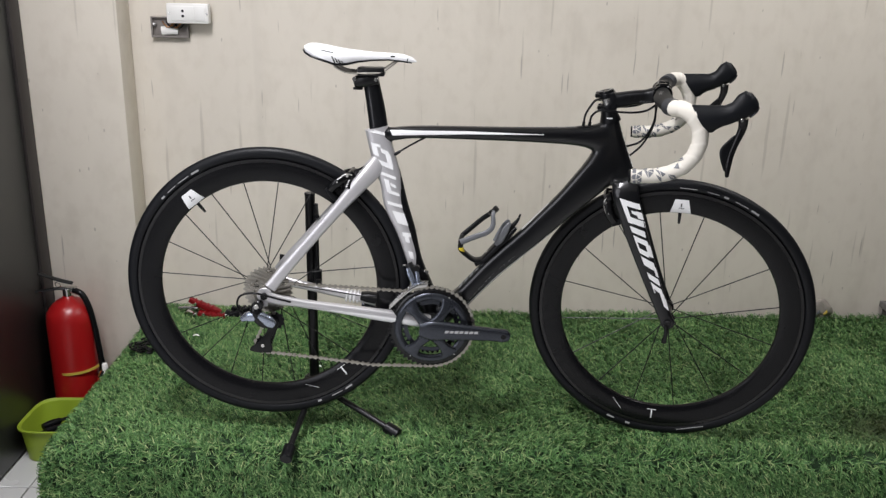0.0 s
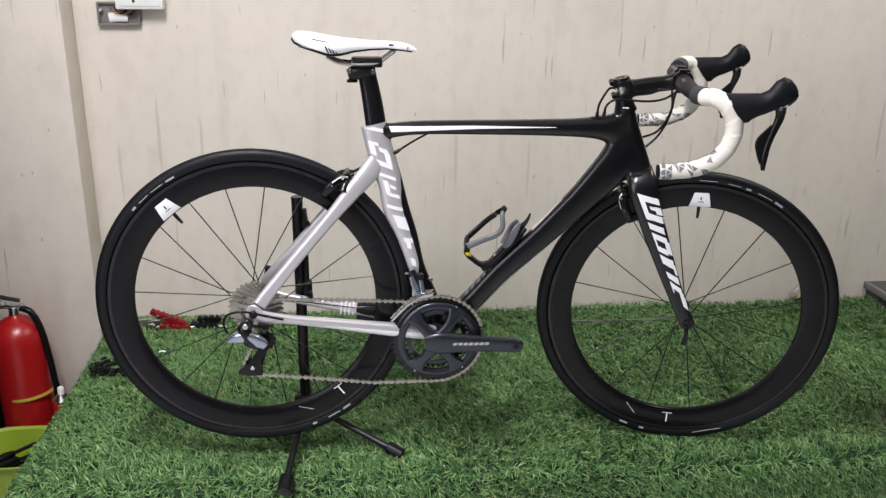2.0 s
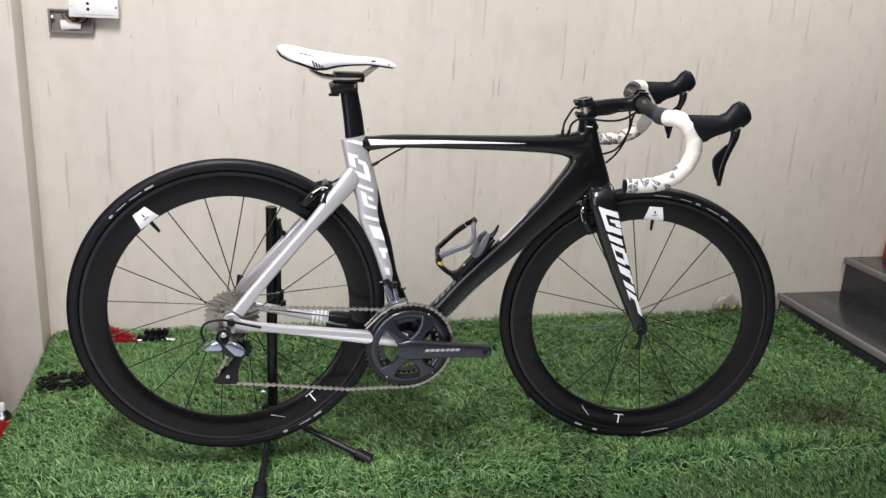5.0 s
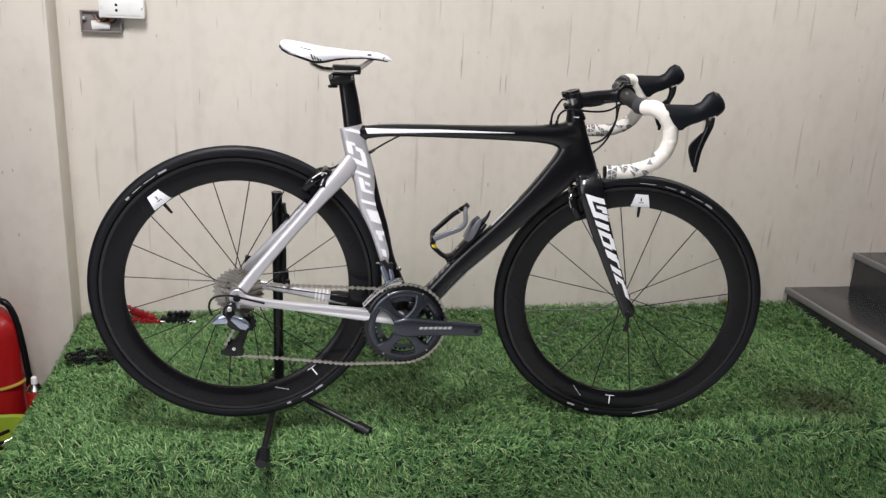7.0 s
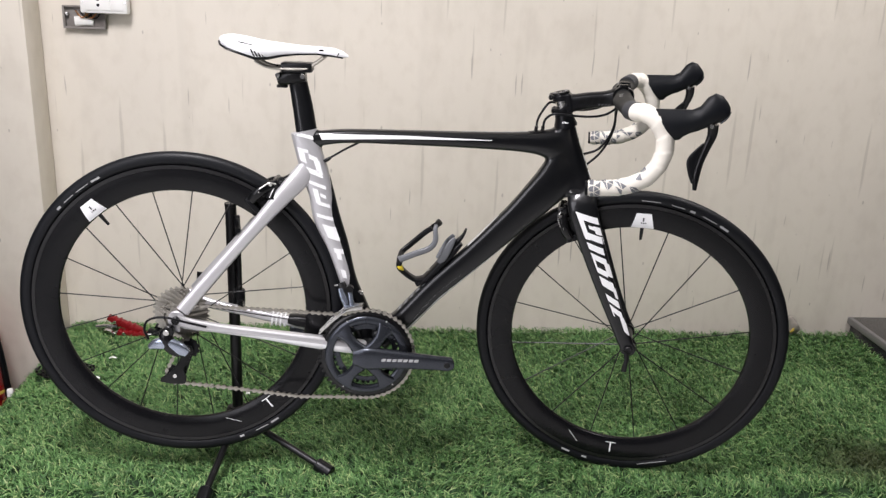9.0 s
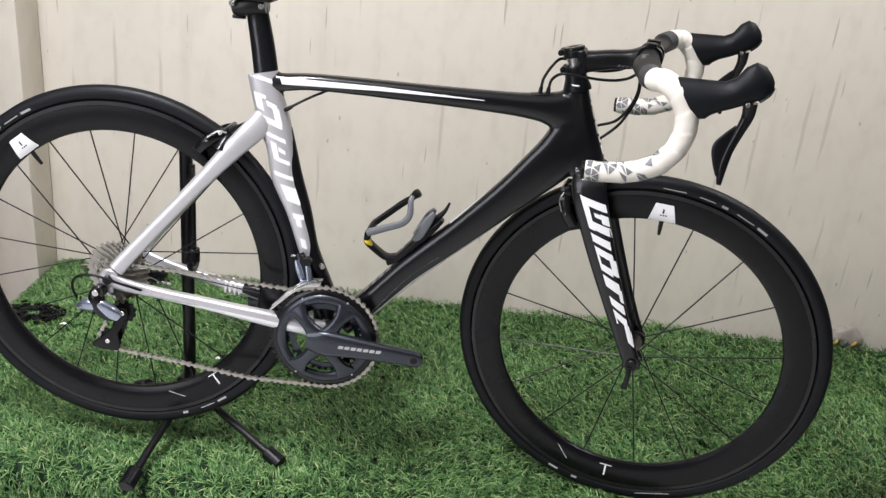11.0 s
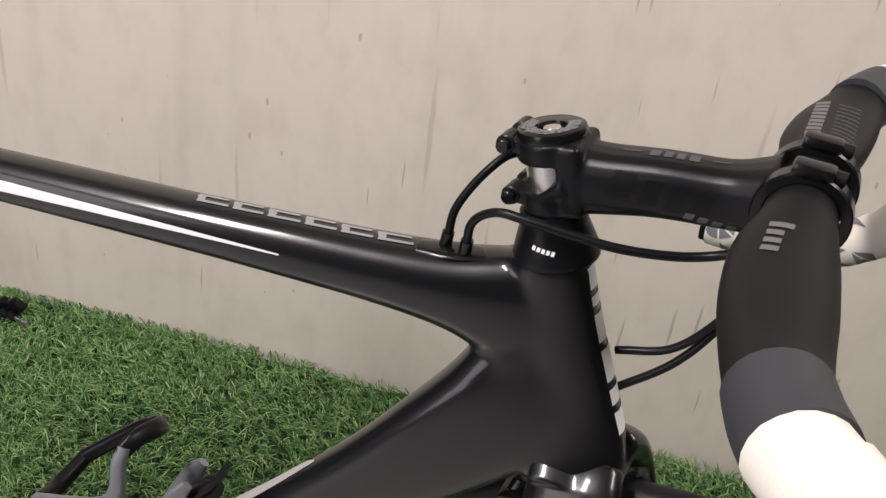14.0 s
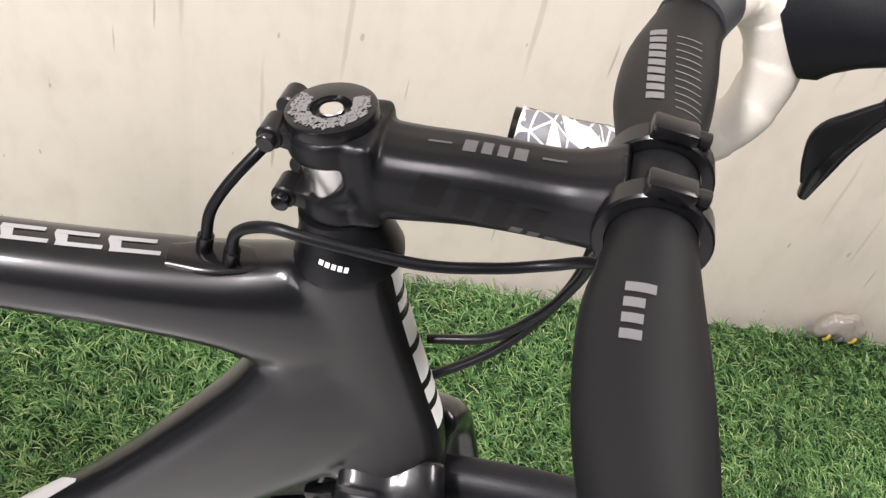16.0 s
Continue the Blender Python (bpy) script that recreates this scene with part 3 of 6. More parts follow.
# transfers on the frame
part("stripe", transfer([((0.288, -0.03, 0.7835), (0.46, -0.03, 0.7845), (0.46, -0.03, 0.7775), (0.293, -0.03, 0.7715)), ((0.46, -0.03, 0.7845), (0.637, -0.03, 0.7805), (0.637, -0.03, 0.7795), (0.46, -0.03, 0.7775))], FRAME_TREE, (0, 1, 0), 24, 4), DECAL_WHITE, bicycle, "tapering white stripe")
blocks = []
for x0, x1 in ((0.578, 0.598), (0.601, 0.620), (0.623, 0.643), (0.646, 0.665), (0.668, 0.687), (0.690, 0.711)):
    blocks.append([((x0, -0.0130, 0.83), (x1, -0.0125, 0.83), (x1, -0.0102, 0.83), (x0, -0.0105, 0.83)), ((x0 - 0.002, -0.0060, 0.83), (x1 - 0.003, -0.0055, 0.83), (x1 - 0.003, -0.0030, 0.83), (x0 - 0.002, -0.0032, 0.83)), ((x0, -0.0105, 0.83), (x0 + 0.0045, -0.0105, 0.83), (x0 + 0.0035, -0.0060, 0.83), (x0 - 0.002, -0.0060, 0.83))])
marks("top_tube_mark", blocks, FRAME_TREE, (0, 0.25, -1), DECAL_PALE, bicycle, "grey block in a row along the top tube")
blocks = []
for k, (z0, z1) in enumerate(((0.815, 0.799), (0.795, 0.789), (0.784, 0.767), (0.762, 0.742), (0.737, 0.727), (0.722, 0.707))):
    xa, xb = 0.8115 + (0.815 - z0) * 0.28, 0.8115 + (0.815 - z1) * 0.28
    blocks.append(((xa, -0.0105, z0), (xb, -0.0105, z1), (xb + 0.004, 0.011, z1), (xa + 0.004, 0.011, z0)))
marks("head_tube_mark", [[(p[0] + 0.03, p[1], p[2] + 0.004) for p in q] for q in blocks], FRAME_TREE, (-1, 0, -0.15), DECAL_WHITE, bicycle, "white block in a column", 3, 6)
part("down_tube_underside", transfer([((0.455, y0, 0.335), (0.60, y0, 0.475), (0.60, y1, 0.475), (0.455, y1, 0.335)) for y0, y1 in ((-0.0205, 0.0120),)], FRAME_TREE, (-0.68, 0, 0.73), 18, 6), SILVER, bicycle, "silver painted underside of the down tube")

TOP_WAY = (0.68, 0, -0.73)
part("down_tube_topside", transfer([((0.598, -0.0115, 0.554), (0.635, -0.0105, 0.592), (0.635, 0.012, 0.592), (0.598, 0.012, 0.554)), ((0.635, -0.0105, 0.592), (0.662, -0.0090, 0.621), (0.662, -0.007, 0.621), (0.635, 0.012, 0.592))], FRAME_TREE, TOP_WAY, 10, 6, 0.0005, 0.03), SILVER, bicycle, "silver patch on the down tube")
for k in range(7):
    x = 0.452 + 0.0135 * k
    part("down_tube_mark", transfer([((x, -0.0115, x - 0.047), (x + 0.008, -0.0115, x - 0.039), (x + 0.014, 0.004, x - 0.033), (x + 0.006, 0.004, x - 0.041))], FRAME_TREE, TOP_WAY, 3, 6, 0.0005, 0.03), CAGE_GREY, bicycle, "slanting grey bar")

LOWER = [Vector((x, -0.05, z)) for x, z in ((0.452, 0.334), (0.4745, 0.3535), (0.548, 0.4350), (0.637, 0.5155), (0.716, 0.5895))]
IN = Vector((-0.7, 0, 0.714))
part("down_tube_edge", transfer([(p - IN * 0.001, q - IN * 0.001, q + IN * v, p + IN * u) for p, q, u, v in zip(LOWER, LOWER[1:], (0.0085, 0.0080, 0.0066, 0.0050), (0.0080, 0.0066, 0.0050, 0.0020))], FRAME_TREE, (0, 1, 0), 14, 6, 0.0005, 0.06), DECAL_WHITE, bicycle, "white painted lower edge of the down tube")


def seat_x(z):
    """Rear edge and colour border of the seat tube at a height."""
    return (float(np.interp(z, (0.462, 0.548, 0.594, 0.668, 0.723, 0.79), (0.332, 0.306, 0.283, 0.266, 0.246, 0.232))), float(np.interp(z, (0.465, 0.549, 0.65, 0.727, 0.789), (0.354, 0.337, 0.312, 0.294, 0.277))))


panel_tree = tree_of(bpy.data.objects["seat_tube_panel"])
blocks = []
for z0, z1, a, b, skew in ((0.788, 0.780, 0.05, 0.95, -0.010), (0.755, 0.748, 0.10, 0.55, -0.005), (0.750, 0.728, 0.10, 0.38, -0.006), (0.742, 0.732, 0.50, 0.88, -0.008), (0.733, 0.704, 0.66, 0.92, -0.006), (0.716, 0.704, 0.25, 0.92, -0.012), (0.690, 0.682, 0.08, 0.95, -0.014), (0.672, 0.640, 0.22, 0.48, -0.004), (0.662, 0.654, 0.50, 0.80, -0.006), (0.645, 0.637, 0.30, 0.90, -0.008), (0.619, 0.611, 0.10, 0.95, -0.010), (0.596, 0.566, 0.25, 0.95, -0.008), (0.544, 0.534, 0.30, 0.95, -0.003), (0.536, 0.520, 0.40, 0.75, -0.003), (0.498, 0.480, 0.40, 0.80, -0.003)):
    (r0, f0), (r1, f1) = seat_x(z0), seat_x(z1)
    blocks.append(((r0 + (f0 - r0) * a, -0.04, z0), (r0 + (f0 - r0) * b, -0.04, z0 + skew), (r1 + (f1 - r1) * b, -0.04, z1 + skew), (r1 + (f1 - r1) * a, -0.04, z1)))
marks("seat_tube_mark", blocks, panel_tree, (0, 1, 0), DECAL_WHITE, bicycle, "white block in a column", 5, 5, 0.0006)

# seat post, clamp and saddle
part("seat_post", loft([(0.2625, 0, 0.780, 0.0215, 0.0115), (0.2555, 0, 0.830, 0.0205, 0.0115), (0.248, 0, 0.872, 0.0190, 0.0120), (0.244, 0, 0.894, 0.0180, 0.0140)], power=2.2), FRAME_BLACK, bicycle)
clamp = part("saddle_clamp", joined(loft([(0.207, 0, 0.887, 0.011, 0.018), (0.23, 0, 0.893, 0.016, 0.021), (0.262, 0, 0.896, 0.012, 0.019)], power=2.6), box(0.214, 0.276, -0.025, 0.025, 0.903, 0.921, 0.004), box(0.204, 0.226, -0.006, 0.006, 0.871, 0.877, 0.002)), BLACK_METAL, bicycle)
for x, z in ((0.257, 0.896), (0.209, 0.897)):
    part("clamp_bolt", disc((x, -0.021, z), (0, 1, 0), 0.0048, 0.008, 14), STEEL, clamp)
saddle_rings = []
for x, zt, zb, w in ((0.101, 0.967, 0.958, 0.030), (0.106, 0.970, 0.950, 0.048), (0.120, 0.9705, 0.941, 0.062), (0.145, 0.967, 0.931, 0.066), (0.172, 0.962, 0.921, 0.062), (0.195, 0.959, 0.923, 0.050), (0.22, 0.957, 0.930, 0.036), (0.25, 0.9545, 0.9345, 0.026), (0.285, 0.9535, 0.9365, 0.021), (0.315, 0.952, 0.933, 0.0185), (0.335, 0.946, 0.931, 0.015), (0.3455, 0.939, 0.933, 0.007)):
    ring = []
    for k in range(28):
        t = 2 * math.pi * k / 28
        c, s = math.cos(t), math.sin(t)
        # flat top with a shallow channel, skirts that curl under
        y = w * math.copysign(abs(c) ** 0.75, c)
        if s >= 0:
            z = zt - (zt - zb) * 0.42 * (1 - s ** 0.55) - 0.0028 * math.exp(-(y / 0.010) ** 2)
        else:
            z = zt - (zt - zb) * 0.42 - (zt - zb) * 0.58 * abs(s) ** 0.5 * (0.35 + 0.65 * abs(c))
        ring.append(Vector((x, y, z)))
    saddle_rings.append(ring)
saddle = part("saddle", skin(saddle_rings), SADDLE_WHITE, bicycle, "white racing saddle with black trim")
saddle_tree = tree_of(saddle)
base_rings = [[Vector((v.x - (0.003 if v.x < 0.12 else 0), v.y * 0.985, z0 - 0.0050 + (v.z - z0) * 0.30)) for v in r for z0 in (min(q.z for q in r) + 0.004,)] for r in saddle_rings[:-1]]
part("saddle_base", skin(base_rings), BLACK_PLASTIC, saddle, "black shell and trim")
blocks = [((0.163 + k * 0.0065, -0.09, 0.949 - k * 0.0035), (0.1665 + k * 0.0065, -0.09, 0.947 - k * 0.0035), (0.176 + k * 0.0055, -0.09, 0.926), (0.1725 + k * 0.0055, -0.09, 0.926)) for k in range(4)]
marks("saddle_mark", blocks, saddle_tree, (0, 1, 0), GLOSS_BLACK, saddle, "slanting black bar", 3, 6)
marks("saddle_mark", [((0.140, -0.09, 0.962), (0.168, -0.09, 0.956), (0.168, -0.09, 0.9545), (0.140, -0.09, 0.9605)), ((0.289, -0.09, 0.9485), (0.298, -0.09, 0.9485), (0.298, -0.09, 0.9455), (0.289, -0.09, 0.9455)), ((0.328, -0.09, 0.9465), (0.3295, -0.09, 0.9465), (0.324, -0.09, 0.933), (0.3225, -0.09, 0.933))], saddle_tree, (0, 1, 0), GLOSS_BLACK, saddle, "small black mark", 6, 4)
for s in (-1, 1):
    part("saddle_rail", rod([(0.165, s * 0.020, 0.924), (0.185, s * 0.021, 0.914), (0.21, s * 0.022, 0.910), (0.262, s * 0.022, 0.911), (0.28, s * 0.018, 0.920), (0.302, s * 0.012, 0.936)], 0.0036), CHAIN_STEEL, saddle, "steel saddle rail")

# ---- wheels ----


def tyre_bm(c):
    prof = []
    for k in range(20):
        t = 2 * math.pi * k / 20
        w, h = math.cos(t), math.sin(t)
        # round tread, straighter walls down to the rim
        prof.append((0.0126 * math.copysign(abs(w) ** (0.4 if h < 0 else 1.0), w), TYRE_R - 0.0128 + 0.0128 * h))
    return turned(prof, c, (0, 1, 0), 128)


def rim_bm(c):
    side = [(0.0005, RIM_IN), (0.0052, RIM_IN + 0.002), (0.0088, RIM_IN + 0.009), (0.0112, RIM_IN + 0.020), (0.0122, RIM_IN + 0.034), (0.0120, RIM_R - 0.0108), (0.0112, RIM_R - 0.0104), (0.0112, RIM_R - 0.003)]
    prof = side + [(0.0075, RIM_R - 0.001), (-0.0075, RIM_R - 0.001)] + [(-h, r) for h, r in reversed(side)]
    return turned(prof, c, (0, 1, 0), 128)


def on_wheel(c, r, degrees, y=-0.05):
    return Vector((c.x + r * math.cos(radians(degrees)), y, c.z + r * math.sin(radians(degrees))))


def arc_quad(c, r0, r1, a0, a1, b0=None, b1=None):
    b0, b1 = a0 if b0 is None else b0, a1 if b1 is None else b1
    return (on_wheel(c, r0, a0), on_wheel(c, r0, a1), on_wheel(c, r1, b1), on_wheel(c, r1, b0))


def wheel(name, c, spokes, first, flange, sticker, tmark, tyre_marks, move, label, cross):
    fix = (lambda b: steered(b)) if move else (lambda b: b)
    rim = part(name, fix(rim_bm(c)), CARBON, bicycle, label)
    tmp = part("tmp", rim_bm(c), CARBON)
    tmp2 = part("tmp", tyre_bm(c), TYRE)
    rim_tree, tyre_tree = tree_of(tmp), tree_of(tmp2)
    bpy.data.objects.remove(tmp)
    bpy.data.objects.remove(tmp2)
    part("tyre", fix(tyre_bm(c)), TYRE, rim, "dark rubber road tyre")
    for s in (-1, 1):
        part("brake_track", fix(turned([(s * 0.0108, RIM_R - 0.0102), (s * 0.0118, RIM_R - 0.0098), (s * 0.0118, RIM_R - 0.0035), (s * 0.0108, RIM_R - 0.003)], c, (0, 1, 0), 128)), BRAKE_TRACK, rim, "worn brake track")
    # white stickers round the valve and a foil mark opposite
    part("rim_sticker", fix(transfer([arc_quad(c, RIM_IN + 0.003, RIM_IN + 0.036, sticker - 5.2, sticker + 5.2, sticker - 3.0, sticker + 3.0)], rim_tree, (0, 1, 0), 10, 8)), DECAL_WHITE, rim, "white sticker at the valve")
    part("sticker_mark", fix(transfer([arc_quad(c, RIM_IN + 0.013, RIM_IN + 0.0155, sticker + k, sticker + k + 0.6) for k in (-1.4, -0.5, 0.4)] + [arc_quad(c, RIM_IN + 0.018, RIM_IN + 0.026, sticker - 0.3, sticker + 0.3)], rim_tree, (0, 1, 0), 3, 3, 0.0009)), BLACK_PLASTIC, rim, "small black marks")
    q = [arc_quad(c, RIM_IN + 0.0104, RIM_IN + 0.012, tmark - 2.5, tmark + 2.5), arc_quad(c, RIM_IN + 0.012, RIM_IN + 0.034, tmark - 0.32, tmark + 0.32)]
    a0 = tmark - 20
    q.append(arc_quad(c, RIM_IN + 0.012, RIM_IN + 0.030, a0 - 1.8, a0 - 1.45, a0 + 4.2, a0 + 4.55))
    marks("rim_mark", [q[:2], q[2]], rim_tree, (0, 1, 0), DECAL_WHITE, rim, "thin white bar", 4, 8, move=STEER if move else None)
    q = []
    for a, w, h in tyre_marks:
        q.append(arc_quad(c, TYRE_R - 0.0175 - h / 2, TYRE_R - 0.0175 + h / 2, a, a + w))
    marks("tyre_mark", q, tyre_tree, (0, 1, 0), DECAL_GREY, rim, "grey block on the sidewall", 6, 2, move=STEER if move else None)
    # valve stem
    p0, p1, p2 = on_wheel(c, RIM_IN + 0.004, sticker, 0), on_wheel(c, RIM_IN - 0.012, sticker, 0), on_wheel(c, RIM_IN - 0.026, sticker, 0)
    part("valve", fix(rod([p0, p1, p2], [0.0042, 0.0038, 0.0028], 10, 2)), BLACK_METAL, rim)
    # hub
    r_f, half = flange
    prof = [(-half - 0.010, 0.0001), (-half - 0.010, 0.009), (-half - 0.004, 0.011), (-half - 0.002, r_f), (-half + 0.002, r_f), (-half + 0.006, 0.0125), (0, 0.0115), (half - 0.006, 0.0125), (half - 0.002, r_f), (half + 0.002, r_f), (half + 0.004, 0.011), (half + 0.010, 0.009), (half + 0.010, 0.0001)]
    part("hub", fix(turned(prof, c, (0, 1, 0), 32, False)), BLACK_METAL, rim)
    for k in range(spokes):
        s = -1 if k % 2 else 1
        a = first + 360 / spokes * k
        # crossed spokes lean to either side in turn, the near flange wider than the far one
        off = cross * (1 if (k // 2 + k) % 2 == 0 else -1) * (1.0 if k % 2 else 0.55)
        i, o = on_wheel(c, r_f - 0.002, a + off, s * half), on_wheel(c, RIM_IN + 0.003, a, 0)
        part("spoke", fix(rod([i, o], 0.0013, 6, 1)), SPOKE, rim)
    return rim


rear_wheel = wheel("rear_wheel", REAR, 20, 11.5, (0.025, 0.028), 128.5, -51.0, ((118, 3.6, 0.004), (123, 5.5, 0.0018), (130, 4.5, 0.0018), (136.5, 1.8, 0.0045), (-56, 3.6, 0.004), (-63, 5.5, 0.0018), (-70, 1.8, 0.0045)), False, "deep matt carbon rear wheel", 75)
front_wheel = wheel("front_wheel", FRONT, 16, -12.9, (0.017, 0.034), 89.5, -92.0, ((71, 2.0, 0.0045), (75, 5.0, 0.0018), (62, 6.0, 0.0018), (57, 3.6, 0.0045), (84, 7.0, 0.0016), (-80, 12, 0.0016), (-103, 2.0, 0.0045), (-112, 3.6, 0.004)), True, "deep matt carbon front wheel turned slightly", 0)
part("quick_release", steered(joined(disc((0.965, -0.060, 0.347), (0, 1, 0), 0.0095, 0.012, 18), loft([(0.962, -0.066, 0.344, 0.006, 0.004), (0.963, -0.070, 0.326, 0.0045, 0.003), (0.960, -0.069, 0.300, 0.006, 0.0025)], sides=10))), BLACK_METAL, bicycle)
part("quick_release", joined(disc((0, 0.074, 0.400), (0, 1, 0), 0.010, 0.012, 18), loft([(0.0, 0.080, 0.403, 0.006, 0.004), (0.012, 0.084, 0.425, 0.005, 0.003), (0.018, 0.083, 0.452, 0.007, 0.0025)], sides=10)), BLACK_METAL, bicycle)
part("axle_nut", joined(disc((-0.001, -0.074, 0.400), (0, 1, 0), 0.0085, 0.008, 18), disc((-0.001, -0.079, 0.400), (0, 1, 0), 0.004, 0.005, 12)), BLACK_METAL, bicycle)

# ---- fork, stem and bars ----
fork = joined(
    *[loft([(0.832, s * 0.012, 0.680, 0.028, 0.012), (0.836, s * 0.030, 0.668, 0.0300, 0.012), (0.843, s * 0.042, 0.640, 0.0300, 0.0095), (0.872, s * 0.046, 0.560, 0.0260, 0.0085), (0.915, s * 0.049, 0.455, 0.0200, 0.0078), (0.947, s * 0.051, 0.383, 0.0165, 0.0075), (0.962, s * 0.052, 0.352, 0.0160, 0.007)], power=2.5) for s in (-1, 1)],
    loft([(0.834, -0.030, 0.672, 0.010, 0.027), (0.832, -0.014, 0.680, 0.010, 0.028), (0.832, 0.014, 0.680, 0.010, 0.028), (0.834, 0.030, 0.672, 0.010, 0.027)], side=(1, 0, -0.25)),
    *[disc((0.965, s * 0.052, 0.347), (0, 1, 0), 0.0165, 0.0125, 24) for s in (-1, 1)],
)
fork_ob = part("fork", fork, FRAME_BLACK, bicycle)
melt = fork_ob.modifiers.new("melt", "REMESH")
melt.mode, melt.voxel_size = "VOXEL", 0.0018
ease = fork_ob.modifiers.new("ease", "SMOOTH")
ease.factor, ease.iterations = 0.5, 8
baked(fork_ob)
fork_tree = tree_of(fork_ob)


def fork_at(f, u):
    """A place on the outer side of the fork blade: f down its length, u across it."""
    l = Vector((0.826, -0.1, 0.645)).lerp(Vector((0.938, -0.1, 0.398)), f)
    r = Vector((0.869, -0.1, 0.642)).lerp(Vector((0.964, -0.1, 0.382)), f)
    return l.lerp(r, u)


def fork_block(f0, f1, u0=0.0, u1=1.0, d=0.03):
    return (fork_at(f0, u0), fork_at(f0 + d * (u1 - u0), u1), fork_at(f1 + d * (u1 - u0), u1), fork_at(f1, u0))


blocks = [fork_block(0.0, 0.055), fork_block(0.055, 0.225, 0, 0.26), fork_block(0.165, 0.225, 0.26, 1), fork_block(0.10, 0.165, 0.68, 1), fork_block(0.10, 0.13, 0.42, 0.68),
          fork_block(0.255, 0.315),
          fork_block(0.345, 0.40), fork_block(0.40, 0.515, 0.62, 1), fork_block(0.46, 0.515, 0, 0.62), fork_block(0.40, 0.46, 0.0, 0.12),
          fork_block(0.545, 0.61), fork_block(0.61, 0.70, 0.70, 1), fork_block(0.70, 0.765), fork_block(0.61, 0.63, 0, 0.70),
          fork_block(0.795, 0.855), fork_block(0.855, 1.0, 0.55, 0.98), fork_block(0.855, 0.90, 0.0, 0.10)]
marks("fork_mark", [blocks[0:5], blocks[5], blocks[6:10], blocks[10:14], blocks[14:17]], fork_tree, (0, 1, 0), DECAL_WHITE, bicycle, "bold white block in a column", 6, 4, move=STEER)
marks("fork_mark", [fork_block(f, f + 0.045, 1.12, 1.30, 0.0) for f in (0.10, 0.17, 0.24, 0.31, 0.38, 0.45, 0.52)], fork_tree, (0, 1, 0), CAGE_GREY, bicycle, "small dark grey block", 3, 3, move=STEER)
fork_ob.data.transform(STEER)

top = on_axis(0.868)
part("headset_cap", turned([(0, 0.0001), (0, 0.0235), (0.004, 0.0238), (0.012, 0.0212), (0.020, 0.0186), (0.0275, 0.0178), (0.0275, 0.0001)], on_axis(0.810) + Vector((-0.0115, 0, 0)), STEER_AXIS, 40, False), BLACK_PLASTIC, bicycle)
STEM_O = on_axis(0.8555) + Vector((-0.0095, 0, 0))
cap_tree = tree_of(bpy.data.objects["headset_cap"])
o = on_axis(0.8185) + Vector((-0.0115, 0, 0))
marks("cap_mark", [((o.x - 0.0105 + k * 0.0026, -0.05, o.z + 0.0008), (o.x - 0.0087 + k * 0.0026, -0.05, o.z + 0.0008), (o.x - 0.0084 + k * 0.0026, -0.05, o.z + 0.0032), (o.x - 0.0102 + k * 0.0026, -0.05, o.z + 0.0032)) for k in range(5)], cap_tree, (0, 1, 0), DECAL_WHITE, bicycle, "small white block", 2, 2)
part("steerer", turned([(-0.022, 0.0001), (-0.022, 0.0143), (0.020, 0.0143), (0.020, 0.0001)], STEM_O, STEER_AXIS, 32, False), STEEL, bicycle, "bright steerer tube seen through the stem")

# stem: a clamp on the steerer with a wedge-shaped window, a tube and the bar clamp
BAR_C = Vector((0.8985, 0, 0.8805))


def stem_bm():
    clamp_hi = turned([(0.0085, 0.0155), (0.0085, 0.0182), (0.010, 0.0192), (0.0185, 0.0194), (0.0205, 0.0186), (0.0205, 0.0155)], STEM_O, STEER_AXIS, 40)
    clamp_lo = turned([(-0.0195, 0.0155), (-0.0195, 0.0180), (-0.018, 0.0188), (-0.0085, 0.0188), (-0.007, 0.0180), (-0.007, 0.0155)], STEM_O, STEER_AXIS, 40)
    web = box(0.006, 0.020, -0.018, 0.018, -0.019, 0.020, 0.003)
    web.transform(Matrix.Translation(STEM_O) @ Matrix.Rotation(HEAD - math.pi / 2, 4, "Y"))
    body = loft([(STEM_O.x + 0.008, 0, STEM_O.z + 0.0012, 0.0195, 0.0175), (STEM_O.x + 0.028, 0, STEM_O.z + 0.0052, 0.0170, 0.0172), (0.835, 0, 0.8670, 0.0158, 0.0165), (0.865, 0, 0.8715, 0.0155, 0.0165), (0.882, 0, 0.8760, 0.0170, 0.0195), (0.890, 0, 0.8790, 0.0185, 0.0210)], power=2.9)
    braces = []
    for y in (-0.0158, 0.0158):
        # a sloping brace that leaves a wedge of the steerer in sight
        braces.append(loft([(STEM_O.x - 0.001, y, STEM_O.z - 0.0105, 0.0030, 0.0026), (STEM_O.x + 0.011, y * 1.06, STEM_O.z + 0.0005, 0.0050, 0.0028)], sides=12, power=2.6))
    return joined(clamp_hi, clamp_lo, web, body, *braces)


